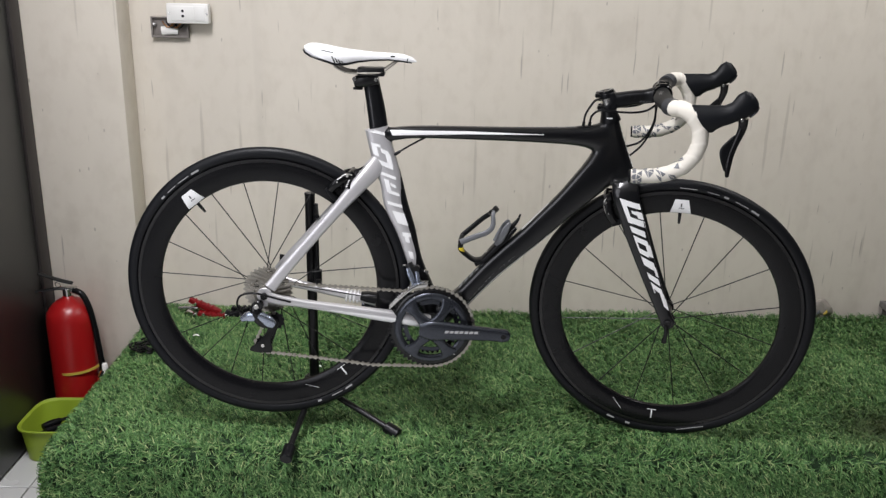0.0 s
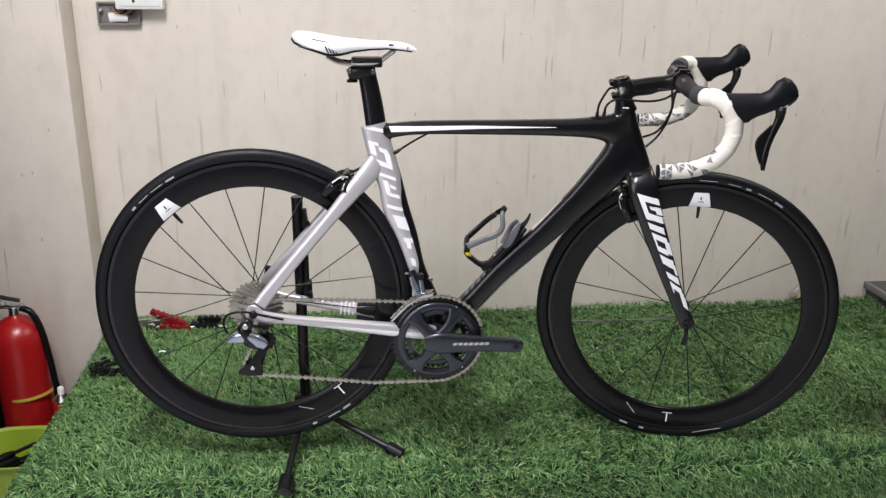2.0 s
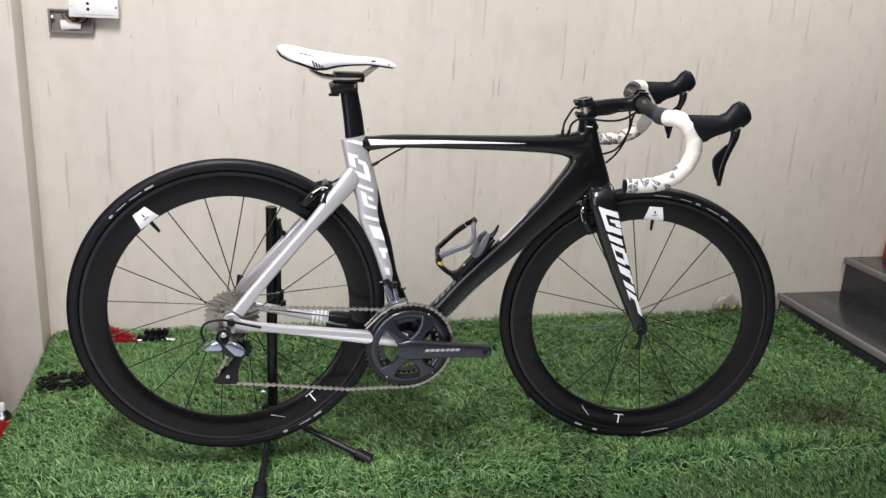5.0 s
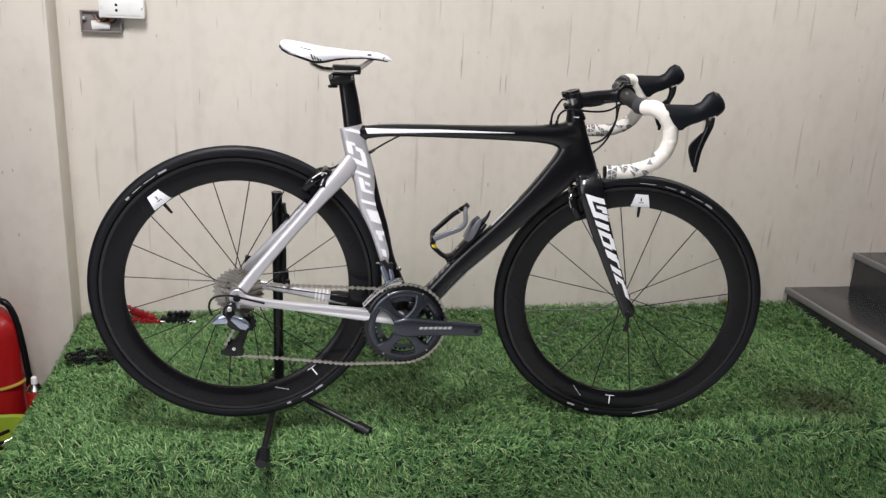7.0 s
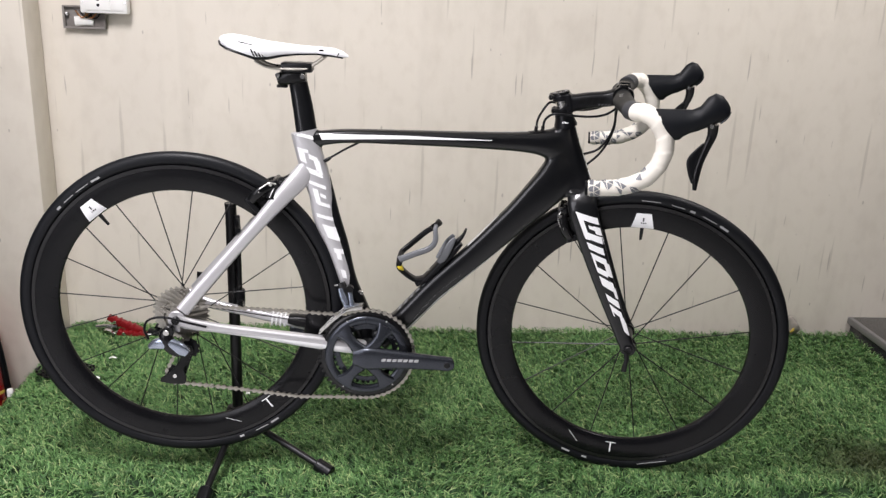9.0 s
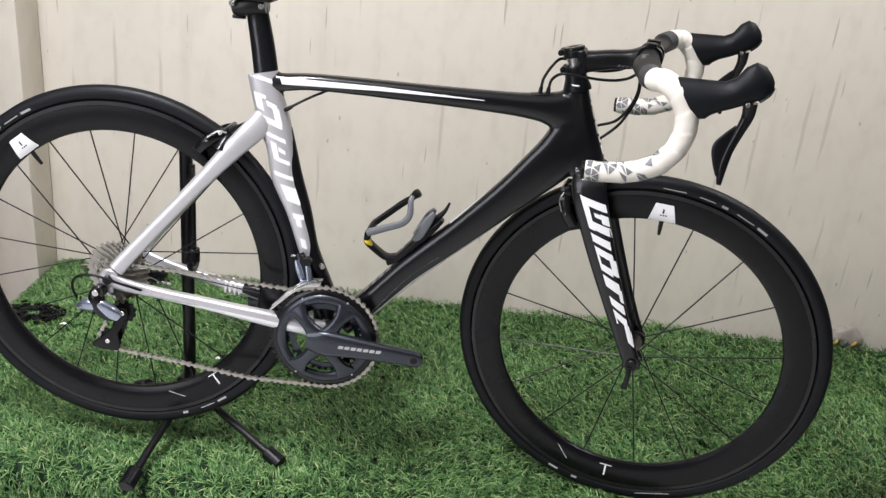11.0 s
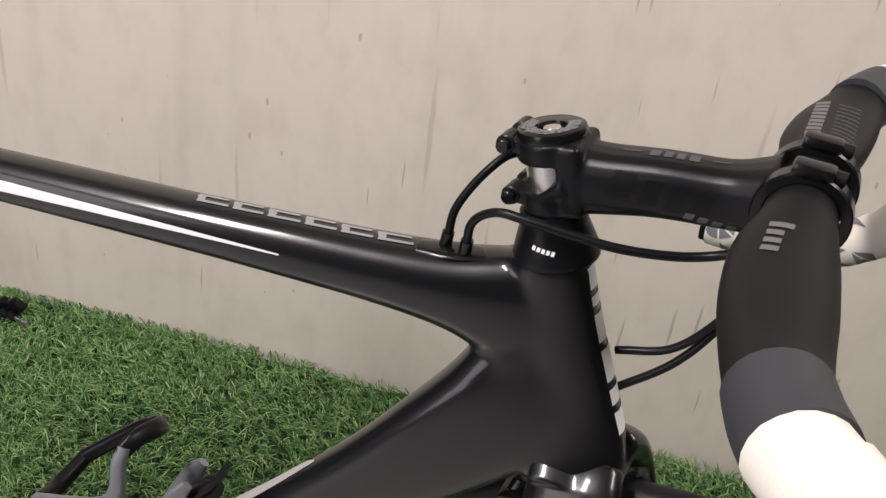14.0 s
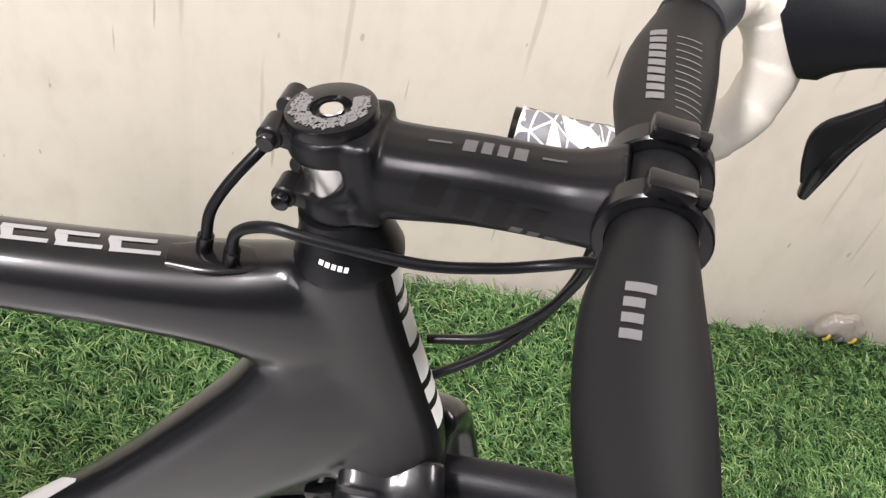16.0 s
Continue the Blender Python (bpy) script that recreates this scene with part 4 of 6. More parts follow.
stem = part("stem", steered(stem_bm()), BLACK_PLASTIC, bicycle, "satin black handlebar stem")
melt = stem.modifiers.new("melt", "REMESH")
melt.mode, melt.voxel_size = "VOXEL", 0.0011
ease = stem.modifiers.new("ease", "SMOOTH")
ease.factor, ease.iterations = 0.5, 5
baked(stem)
stem_tree = tree_of(stem)
for y in (-0.017, 0.017):
    part("face_plate", steered(joined(turned([(y - 0.0055, 0.0165), (y - 0.0055, 0.0205), (y - 0.0045, 0.0213), (y + 0.0045, 0.0213), (y + 0.0055, 0.0205), (y + 0.0055, 0.0165)], BAR_C, (0, 1, 0), 36), *[box(BAR_C.x - 0.010, BAR_C.x + 0.008, y - 0.0055, y + 0.0055, BAR_C.z + k * 0.0205 - 0.004, BAR_C.z + k * 0.0205 + 0.004, 0.002) for k in (-1, 1)])), GLOSS_BLACK, stem, "black bar clamp")
for y in (-0.017, 0.017):
    for s in (-1, 1):
        part("bolt", steered(disc((BAR_C.x + 0.0085, y, BAR_C.z + s * 0.0205), (1, 0, 0), 0.0034, 0.008, 14)), BLACK_METAL, stem)
for dz in (0.0145, -0.0135):
    c = STEM_O + STEER_AXIS * dz + Vector((-0.0205, 0, 0))
    part("clamp_ear", steered(joined(*[disc((c.x, y, c.z), (0, 1, 0), 0.0052, 0.012, 16) for y in (-0.010, 0.010)], box(c.x, c.x + 0.010, -0.015, 0.015, c.z - 0.004, c.z + 0.004, 0.0015))), BLACK_METAL, stem)
    part("bolt", steered(joined(disc((c.x, -0.0175, c.z), (0, 1, 0), 0.0036, 0.005, 14))), GLOSS_BLACK, stem)
tc = STEM_O + STEER_AXIS * 0.0225
cap = part("top_cap", steered(turned([(-0.003, 0.0001), (-0.003, 0.0180), (0.0, 0.0184), (0.0025, 0.0176), (0.0032, 0.0162), (0.0027, 0.0080), (0.0, 0.0070), (0.0, 0.0001)], tc, STEER_AXIS, 40, False)), GLOSS_BLACK, stem, "glossy printed top cap")
part("cap_bolt", steered(disc(tc + STEER_AXIS * 0.0005, STEER_AXIS, 0.0048, 0.003, 20)), STEEL, stem)
cap_marks = []
u1 = STEER_AXIS.orthogonal().normalized()
u2 = STEER_AXIS.cross(u1)
for k in range(260):
    a, r, w = k * 2.399, 0.0085 + 0.0068 * ((k * 0.4142) % 1), 0.00048 + 0.0003 * (k % 3)
    c = tc + STEER_AXIS * 0.02 + u1 * r * math.cos(a) + u2 * r * math.sin(a)
    if math.sin(a + 0.7) < 0.55:
        cap_marks.append([c + u1 * w * x + u2 * w * y for x, y in ((-1, -1), (1, -0.6), (0.7, 1), (-0.8, 0.8))])
tmp = part("tmp", turned([(-0.003, 0.0001), (-0.003, 0.0180), (0.0, 0.0184), (0.0025, 0.0176), (0.0032, 0.0162), (0.0027, 0.0080), (0.0, 0.0070), (0.0, 0.0001)], tc, STEER_AXIS, 40, False), GLOSS_BLACK)
part("cap_print", steered(transfer(cap_marks, tree_of(tmp), -STEER_AXIS, 2, 2, 0.0004)), DECAL_MID, stem, "small grey printed marks")
bpy.data.objects.remove(tmp)


def local_quads(quads):
    return [[STEER @ Vector(p) for p in q] for q in quads]


# grey blocks on top of the stem and along its side
q = []
for x0, x1, y0, y1 in ((0.8235, 0.8285, -0.0035, 0.0035), (0.8305, 0.8345, -0.0035, 0.0035), (0.8365, 0.8405, -0.0035, 0.0035), (0.8425, 0.8475, -0.0035, 0.0035), (0.810, 0.819, -0.0006, 0.0006), (0.853, 0.862, -0.0006, 0.0006)):
    q.append(((x0, y0, 0.9), (x1, y0, 0.9), (x1, y1, 0.9), (x0, y1, 0.9)))
marks("stem_mark", local_quads(q), stem_tree, (0.1, 0, -1), DECAL_DIM, stem, "grey block", 3, 3, 0.0003)
q = [((x, -0.05, 0.8615), (x + 0.0045, -0.05, 0.862), (x + 0.0055, -0.05, 0.8660), (x + 0.001, -0.05, 0.8655)) for x in (0.850, 0.8565, 0.863, 0.8695)]
marks("stem_mark", local_quads(q), stem_tree, (0.23, 0.97, 0), DECAL_DIM, stem, "grey block", 3, 3, 0.0003)
q = [((x, -0.05, 0.863), (x + w, -0.05, 0.864), (x + w + 0.002, -0.05, 0.877), (x + 0.002, -0.05, 0.876)) for x, w in ((0.812, 0.011), (0.828, 0.008), (0.840, 0.008), (0.852, 0.008))]
marks("stem_mark", local_quads(q), stem_tree, (0.23, 0.97, 0), DECAL_FAINT, stem, "faint glossy black block", 3, 3, 0.0003)

# handlebar: a flattened carbon top, round drops under tape
bar_top = loft([(0.9165, -0.171, 0.8808, 0.0150, 0.0150), (0.910, -0.150, 0.8790, 0.0168, 0.0145)] + [(BAR_C.x + dx, y, BAR_C.z + dz, a, b) for y, dx, dz, a, b in ((-0.128, 0.007, -0.002, 0.0190, 0.0125), (-0.10, 0.003, -0.001, 0.0215, 0.0115), (-0.065, 0.000, 0, 0.0212, 0.0120), (-0.038, 0, 0, 0.0175, 0.0150), (-0.024, 0, 0, 0.0160, 0.0160), (0.024, 0, 0, 0.0160, 0.0160), (0.038, 0, 0, 0.0175, 0.0150), (0.065, 0.000, 0, 0.0212, 0.0120), (0.10, 0.003, -0.001, 0.0215, 0.0115), (0.128, 0.007, -0.002, 0.0190, 0.0125))] + [(0.910, 0.150, 0.8790, 0.0168, 0.0145), (0.9165, 0.171, 0.8808, 0.0150, 0.0150)], side=(0, 0, 1), sides=28)
bar = part("handlebar", steered(bar_top), BAR_BLACK, bicycle, "matt black flattened carbon handlebar")
bar_tree = tree_of(bar)
q = []
for k in range(4):
    y = -0.055 - k * 0.0062
    q.append(((0.888, y, 0.92), (0.888, y - 0.0038, 0.92), (0.8945 + (0.003 if k == 0 else 0), y - 0.0038, 0.92), (0.8945 + (0.003 if k == 0 else 0), y, 0.92)))
for k in range(9):
    y = 0.050 + k * 0.0075
    q.append(((0.8875, y, 0.92), (0.8875, y + 0.0055, 0.92), (0.8945, y + 0.0055, 0.92), (0.8945, y, 0.92)))
marks("bar_mark", local_quads(q), bar_tree, (0, 0, -1), DECAL_MID, bar, "grey block", 3, 3, 0.0004)
q = [((0.899, y, 0.92), (0.899, y + 0.0008, 0.92), (0.911, y + 0.0018, 0.92), (0.911, y + 0.001, 0.92)) for y in [0.045 + 0.0065 * k for k in range(11)]]
marks("bar_mark", local_quads(q), bar_tree, (0, 0, -1), CAGE_GREY, bar, "thin grey line", 1, 6, 0.0004)

DROP = [(0.905, 0.120, 0.8785), (0.907, 0.137, 0.8785), (0.917, 0.172, 0.8810), (0.934, 0.194, 0.8835), (0.950, 0.203, 0.876), (0.966, 0.205, 0.855), (0.973, 0.206, 0.830), (0.967, 0.207, 0.798), (0.946, 0.209, 0.770), (0.912, 0.211, 0.752), (0.878, 0.213, 0.7455), (0.843, 0.215, 0.743)]
RADII = [0.0165, 0.0165, 0.0168, 0.0168, 0.0168, 0.0165, 0.0165, 0.0163, 0.0160, 0.0158, 0.0155, 0.0150]


def tape_bm(s):
    """Bar tape wound on: overlapping turns, each a little proud at its front edge."""
    S = spline([(x, s * y, z, r) for (x, y, z), r in zip(DROP[2:], RADII[2:])], 14)
    L = [0.0]
    for a, b in zip(S, S[1:]):
        L.append(L[-1] + float(np.linalg.norm(b[:3] - a[:3])))
    rings, u = [], None
    dense = np.arange(0, L[-1], 0.0016)
    pts = np.array([[np.interp(d, L, [p[k] for p in S]) for k in range(4)] for d in dense])
    for i, p in enumerate(pts):
        d = Vector(pts[min(i + 1, len(pts) - 1)][:3] - pts[max(i - 1, 0)][:3]).normalized()
        if u is None:
            u = d.orthogonal().normalized()
        u = (u - d * u.dot(d)).normalized()
        w = d.cross(u)
        ring = []
        for k in range(20):
            t = 2 * math.pi * k / 20
            turn = (dense[i] / 0.029 + s * k / 20) % 1.0
            r = p[3] + 0.0004 - 0.0012 * turn + 0.0005 * noise.noise((dense[i] * 60, k * 0.6, s * 3.0))
            ring.append(Vector(p[:3]) + (u * math.cos(t) + w * math.sin(t)) * r)
        rings.append(ring)
    return skin(rings)


def triangles_on(tree_ob, s, end, back, n_u, miss, more):
    """Grey printed triangles that cover the end of the bar tape, with white lines left between."""
    rnd = random.Random(11 + s)
    bm = bmesh.new()
    d = (back - end).normalized()
    u = d.orthogonal().normalized()
    w = d.cross(u)
    n_v = 6

    def at(i, j):
        rr = random.Random(1000 * (i % 100) + (j % n_v) + 7 * (s + 2))
        f = (i + rr.uniform(-0.22, 0.22)) / n_u if 0 < i < n_u else i / n_u
        a = 2 * math.pi * (j + rr.uniform(-0.22, 0.22) + 0.5 * (i % 2)) / n_v
        c = end.lerp(back, f)
        hit, _, _, _ = tree_ob.ray_cast(c + (u * math.cos(a) + w * math.sin(a)) * 0.05, -(u * math.cos(a) + w * math.sin(a)))
        return (hit or c), c
    for i in range(n_u):
        for j in range(n_v):
            corners = [(i, j), (i + 1, j), (i + 1, j + 1), (i, j + 1)]
            for tri in ((corners[0], corners[1], corners[2]), (corners[0], corners[2], corners[3])):
                if rnd.random() < miss + more * i:
                    continue
                P = [at(*t) for t in tri]
                mid = sum((p for p, _ in P), Vector()) / 3
                shrunk = [mid + (p - mid) * 0.80 for p, _ in P]
                # subdivide, so that the print follows the round bar
                grid = {}
                n = 4
                for a in range(n + 1):
                    for b in range(n + 1 - a):
                        q = shrunk[0] + (shrunk[1] - shrunk[0]) * a / n + (shrunk[2] - shrunk[0]) * b / n
                        k = end + d * (q - end).dot(d)
                        out = (q - k).normalized()
                        hit, _, _, _ = tree_ob.ray_cast(k + out * 0.05, -out)
                        grid[a, b] = bm.verts.new((hit or q) + out * 0.0006)
                for a in range(n):
                    for b in range(n - a):
                        bm.faces.new((grid[a, b], grid[a + 1, b], grid[a, b + 1]))
                        if a + b < n - 1:
                            bm.faces.new((grid[a + 1, b], grid[a + 1, b + 1], grid[a, b + 1]))
    return bm


for s in (-1, 1):
    tape = part("bar_tape", tape_bm(s), TAPE, bar, "white bar tape with a grey triangle print at the end")
    t_tree = tree_of(tape)
    tri = joined(triangles_on(t_tree, s, Vector((0.843, s * 0.215, 0.743)), Vector((0.914, s * 0.211, 0.7525)), 6, 0.06, 0.08), triangles_on(t_tree, s, Vector((0.916, s * 0.211, 0.7535)), Vector((0.952, s * 0.2088, 0.776)), 3, 0.62, 0.10))
    tape.data.transform(STEER)
    part("tape_print", steered(tri), TAPE_GREY, bar, "grey triangle print")
    part("finishing_tape", steered(rod([(0.9090, s * 0.147, 0.8790), (0.9135, s * 0.161, 0.8800), (0.9195, s * 0.175, 0.8815)], [0.0178, 0.0178, 0.0176], 24, 3)), BAR_TAPE_BAND, bar, "black finishing tape")
    part("bar_plug", steered(disc((0.8415, s * 0.215, 0.743), (1, 0, 0.05), 0.0135, 0.005, 20)), BLACK_PLASTIC, bar)

    # brake and shift lever: rubber hood, lever blade, shift paddle
    hood_rings = []
    slant = {0.965: 0.80, 0.980: 0.62, 0.994: 0.30}
    for x, z0, z1, b, y in ((0.965, 0.841, 0.895, 0.0178, 0.2035), (0.980, 0.843, 0.896, 0.0182, 0.2040), (0.994, 0.849, 0.897, 0.0175, 0.2045), (1.012, 0.856, 0.898, 0.0165, 0.205), (1.025, 0.861, 0.905, 0.0165, 0.2052), (1.035, 0.866, 0.921, 0.0165, 0.2055), (1.047, 0.871, 0.929, 0.0160, 0.206), (1.060, 0.879, 0.925, 0.0145, 0.2062), (1.070, 0.887, 0.914, 0.011, 0.2065), (1.0745, 0.894, 0.906, 0.006, 0.2065)):
        ring = []
        for k in range(24):
            t = 2 * math.pi * k / 24
            c, n = math.cos(t), math.sin(t)
            ring.append(Vector((x - slant.get(x, 0.0) * (n * (z1 - z0) / 2), s * y + b * (1 - 0.34 * max(0.0, n)) * math.copysign(abs(c) ** 0.9, c), (z0 + z1) / 2 + (z1 - z0) / 2 * math.copysign(abs(n) ** 0.9, n))))
        hood_rings.append(ring)
    hood = part("lever_hood", steered(skin(hood_rings)), HOOD_RUBBER, bicycle, "black rubber brake lever hood")
    part("name_plate", steered(loft([(1.0605, s * 0.2065, 0.878, 0.003, 0.006), (1.0705, s * 0.2065, 0.889, 0.0035, 0.007), (1.0745, s * 0.2065, 0.899, 0.003, 0.006)], sides=12)), CRANK_GREY, hood, "grey metal plate")
    part("pivot_bolt", steered(joined(disc((1.046, s * 0.206 - 0.0135, 0.8735), (0, 1, 0), 0.0036, 0.005, 16), disc((1.046, s * 0.206 + 0.0135, 0.8735), (0, 1, 0), 0.0036, 0.005, 16))), STEEL, hood)
    part("brake_lever", steered(loft([(1.050, s * 0.206, 0.874, 0.010, 0.0090), (1.0505, s * 0.206, 0.855, 0.0085, 0.0066), (1.044, s * 0.208, 0.832, 0.0068, 0.0055), (1.036, s * 0.211, 0.805, 0.0062, 0.0052), (1.032, s * 0.214, 0.780, 0.0065, 0.0065), (1.0325, s * 0.217, 0.756, 0.0035, 0.0050)], power=2.4)), GLOSS_BLACK, hood, "black brake lever blade")
    part("shift_paddle", steered(loft([(1.041, s * 0.204, 0.838, 0.004, 0.0025), (1.032, s * 0.206, 0.822, 0.0085, 0.003), (1.0255, s * 0.209, 0.806, 0.0125, 0.003), (1.0265, s * 0.212, 0.786, 0.0090, 0.003), (1.030, s * 0.214, 0.768, 0.005, 0.002)], power=3)), BLACK_PLASTIC, hood)

# cables
port = part("cable_port", joined(loft([(0.714, -0.002, 0.7965, 0.0022, 0.007), (0.734, -0.002, 0.7980, 0.003, 0.0105), (0.755, -0.002, 0.8005, 0.0022, 0.007)], power=2.2), rod([(0.728, 0.000, 0.797), (0.7292, 0.000, 0.8085)], 0.0036, 12), rod([(0.7405, -0.006, 0.799), (0.7415, -0.008, 0.8100)], 0.0036, 12)), GLOSS_BLACK, bicycle)
part("cable", rod([(0.7290, 0.000, 0.804), (0.7315, 0.001, 0.824), (0.7445, 0.004, 0.847), (0.758, 0.014, 0.857), (0.780, 0.026, 0.852), (0.815, 0.020, 0.842), (0.855, 0.014, 0.848), (0.885, 0.030, 0.860)], 0.0025, 10, 8), BLACK_PLASTIC, bicycle, "black outer cable")
part("cable", rod([(0.7412, -0.007, 0.805), (0.7435, -0.013, 0.824), (0.756, -0.021, 0.8365), (0.775, -0.026, 0.838), (0.815, -0.029, 0.8355), (0.845, -0.026, 0.836), (0.866, -0.026, 0.8415), (0.880, -0.034, 0.853), (0.890, -0.056, 0.866)], 0.0025, 10, 8), BLACK_PLASTIC, bicycle, "black outer cable")
part("cable", rod([(0.834, 0.009, 0.752), (0.862, 0.004, 0.764), (0.880, 0.000, 0.788), (0.889, -0.004, 0.814), (0.888, -0.014, 0.840), (0.884, -0.036, 0.860)], 0.0025, 10, 8), BLACK_PLASTIC, bicycle, "black outer cable")
part("cable", rod([(0.838, 0.005, 0.728), (0.866, 0.004, 0.755), (0.884, 0.004, 0.786), (0.893, 0.006, 0.815), (0.894, 0.014, 0.845), (0.900, 0.042, 0.866)], 0.0025, 10, 8), BLACK_PLASTIC, bicycle, "black outer cable")
part("cable", rod([(0.304, -0.013, 0.731), (0.325, -0.013, 0.744), (0.345, -0.009, 0.755), (0.368, -0.004, 0.766)], 0.0022, 8, 6), BLACK_METAL, bicycle, "black outer cable")
part("cable_stop", rod([(0.298, -0.011, 0.727), (0.304, -0.013, 0.7305), (0.311, -0.013, 0.735)], [0.0035, 0.004, 0.003], 10, 2), BLACK_METAL, bicycle)

# ---- brakes ----


def caliper(c, tilt, move, front):
    bmx = []
    for s in (-1, 1):
        bmx.append(loft([(0.004, s * 0.010, 0.036, 0.009, 0.006), (-0.006, s * 0.021, 0.018, 0.010, 0.007), (-0.010, s * 0.026, -0.010, 0.010, 0.007), (-0.006, s * 0.022, -0.034, 0.009, 0.006)], power=2.6))
    bmx.append(box(-0.012, 0.008, -0.026, 0.026, 0.020, 0.036, 0.004))
    body = joined(*bmx)
    pads = [box(-0.014, 0.020, s * 0.018 - 0.005, s * 0.018 + 0.005, -0.044, -0.032, 0.002) for s in (-1, 1)]
    bolts = [disc((-0.010, s * 0.029, z), (0.3, s, 0), 0.0034, 0.007, 14) for s in (-1, 1) for z in (0.020, -0.008)]
    lever = rod([(-0.004, -0.030, 0.030), (-0.014, -0.034, 0.020), (-0.016, -0.034, -0.002)], 0.0016, 6)
    m = Matrix.Translation(c) @ Matrix.Rotation(tilt, 4, "Y")
    for b in (body, *pads, *bolts, lever):
        b.transform(m)
        if move:
            steered(b)
    ob = part("front_brake" if front else "rear_brake", body, GLOSS_BLACK, bicycle, "black rim brake caliper")
    for b in pads:
        part("brake_pad", b, BLACK_PLASTIC, ob)
    for b in bolts:
        part("brake_bolt", b, STEEL, ob, "bright steel bolt")
    part("release_lever", lever, STEEL, ob, "thin bright wire")
    return ob


caliper(Vector((0.812, 0, 0.610)), radians(-22), True, True)
caliper(Vector((0.181, 0, 0.660)), radians(52), False, False)
part("cable", rod([(0.205, -0.012, 0.686), (0.222, -0.010, 0.693), (0.240, -0.004, 0.702)], 0.0026, 8), BLACK_PLASTIC, bicycle, "black outer cable")

# ---- drive train ----


def toothed(c, r_root, r_tip, teeth, y0, y1, r_in):
    bm = bmesh.new()
    n = teeth * 4
    rows = []
    for k in range(n):
        a = 2 * math.pi * k / n
        r = r_tip if k % 4 in (1, 2) else r_root
        rows.append([bm.verts.new((c.x + q * math.cos(a), y, c.z + q * math.sin(a))) for q, y in ((r_in, y0), (r, y0), (r, y1), (r_in, y1))])
    for i in range(n):
        a, b = rows[i], rows[(i + 1) % n]
        for j in range(4):
            bm.faces.new((a[j], b[j], b[(j + 1) % 4], a[(j + 1) % 4]))
    return bm


crank = part("crankset", joined(toothed(BB, 0.0975, 0.1035, 52, -0.0465, -0.0435, 0.078), turned([(-0.0490, 0.084), (-0.0505, 0.086), (-0.0500, 0.093), (-0.0475, 0.0965), (-0.0455, 0.0965), (-0.0455, 0.084)], BB, (0, 1, 0), 96)), GLOSS_BLACK, bicycle, "dark grey crankset with two chainrings")
part("inner_chainring", toothed(BB, 0.066, 0.0715, 36, -0.0385, -0.036, 0.056), CRANK_GREY, crank)
part("outer_chainring", turned([(-0.0480, 0.0705), (-0.0510, 0.0712), (-0.0532, 0.0745), (-0.0545, 0.0790), (-0.0530, 0.0855), (-0.0500, 0.0885), (-0.0460, 0.0885), (-0.0460, 0.0705)], BB, (0, 1, 0), 96), CRANK_GREY, crank, "dark blue-grey chainring face")
for a in (57, -55, 132, 232):
    d = Vector((math.cos(radians(a)), 0, math.sin(radians(a))))
    p = [BB + d * r for r in (0.008, 0.034, 0.056, 0.078)]
    part("spider_arm", loft([(p[0].x, -0.061, p[0].z, 0.021, 0.008), (p[1].x, -0.060, p[1].z, 0.0128, 0.0080), (p[2].x, -0.0565, p[2].z, 0.0122, 0.0070), (p[3].x, -0.0525, p[3].z, 0.0205, 0.0045)], power=2.6), CRANK_GREY, crank)
part("ring_bolt_cap", joined(*[disc((BB.x + 0.088 * math.cos(radians(a)), -0.0508, BB.z + 0.088 * math.sin(radians(a))), (0, 1, 0), 0.0018, 0.003, 10) for a in (62, 118, 236, -50)]), STEEL, crank, "tiny bright studs")
arm = part("crank_arm", loft([(0.362, -0.060, 0.318, 0.018, 0.010), (0.390, -0.064, 0.317, 0.0250, 0.0115), (0.425, -0.067, 0.3165, 0.0225, 0.0105), (0.48, -0.071, 0.3145, 0.0185, 0.0090), (0.535, -0.074, 0.3115, 0.0160, 0.0080), (0.560, -0.075, 0.3095, 0.0158, 0.0080), (0.571, -0.075, 0.309, 0.0125, 0.0075), (0.5755, -0.075, 0.309, 0.006, 0.006)], power=3.0), CRANK_GREY, crank)
part("pedal_hole", disc((0.5595, -0.0752, 0.3095), (0, 1, 0), 0.0066, 0.0172, 20), BLACK_METAL, crank, "dark threaded pedal hole")
arm_tree = tree_of(arm)
marks("crank_mark", [((0.420 + k * 0.0115, -0.2, 0.3150), (0.429 + k * 0.0115, -0.2, 0.3150), (0.4315 + k * 0.0115, -0.2, 0.3212), (0.4225 + k * 0.0115, -0.2, 0.3212)) for k in range(7)], arm_tree, (0, 1, 0), DECAL_GREY, crank, "small grey block", 3, 2)
part("far_crank_arm", loft([(0.41, 0.066, 0.317, 0.016, 0.010), (0.385, 0.070, 0.317, 0.022, 0.010), (0.33, 0.076, 0.316, 0.017, 0.009), (0.24, 0.081, 0.315, 0.0145, 0.008), (0.213, 0.081, 0.315, 0.013, 0.008)], power=2.8), CRANK_GREY, crank)
part("axle", turned([(-0.060, 0.0001), (-0.060, 0.0125), (0.066, 0.0125), (0.066, 0.0001)], BB, (0, 1, 0), 24, False), BLACK_METAL, crank)
cassette = part("cassette", joined(*[toothed(REAR, 0.0225 + 0.0033 * k - 0.002, 0.0255 + 0.0033 * k, 11 + 2 * k, -0.0575 + 0.0029 * k - 0.0009, -0.0575 + 0.0029 * k + 0.0009, 0.012) for k in range(11)]), CHAIN_STEEL, rear_wheel, "steel cassette of eleven sprockets")
part("lock_ring", disc((0, -0.060, 0.4), (0, 1, 0), 0.017, 0.004, 24), BLACK_METAL, rear_wheel)

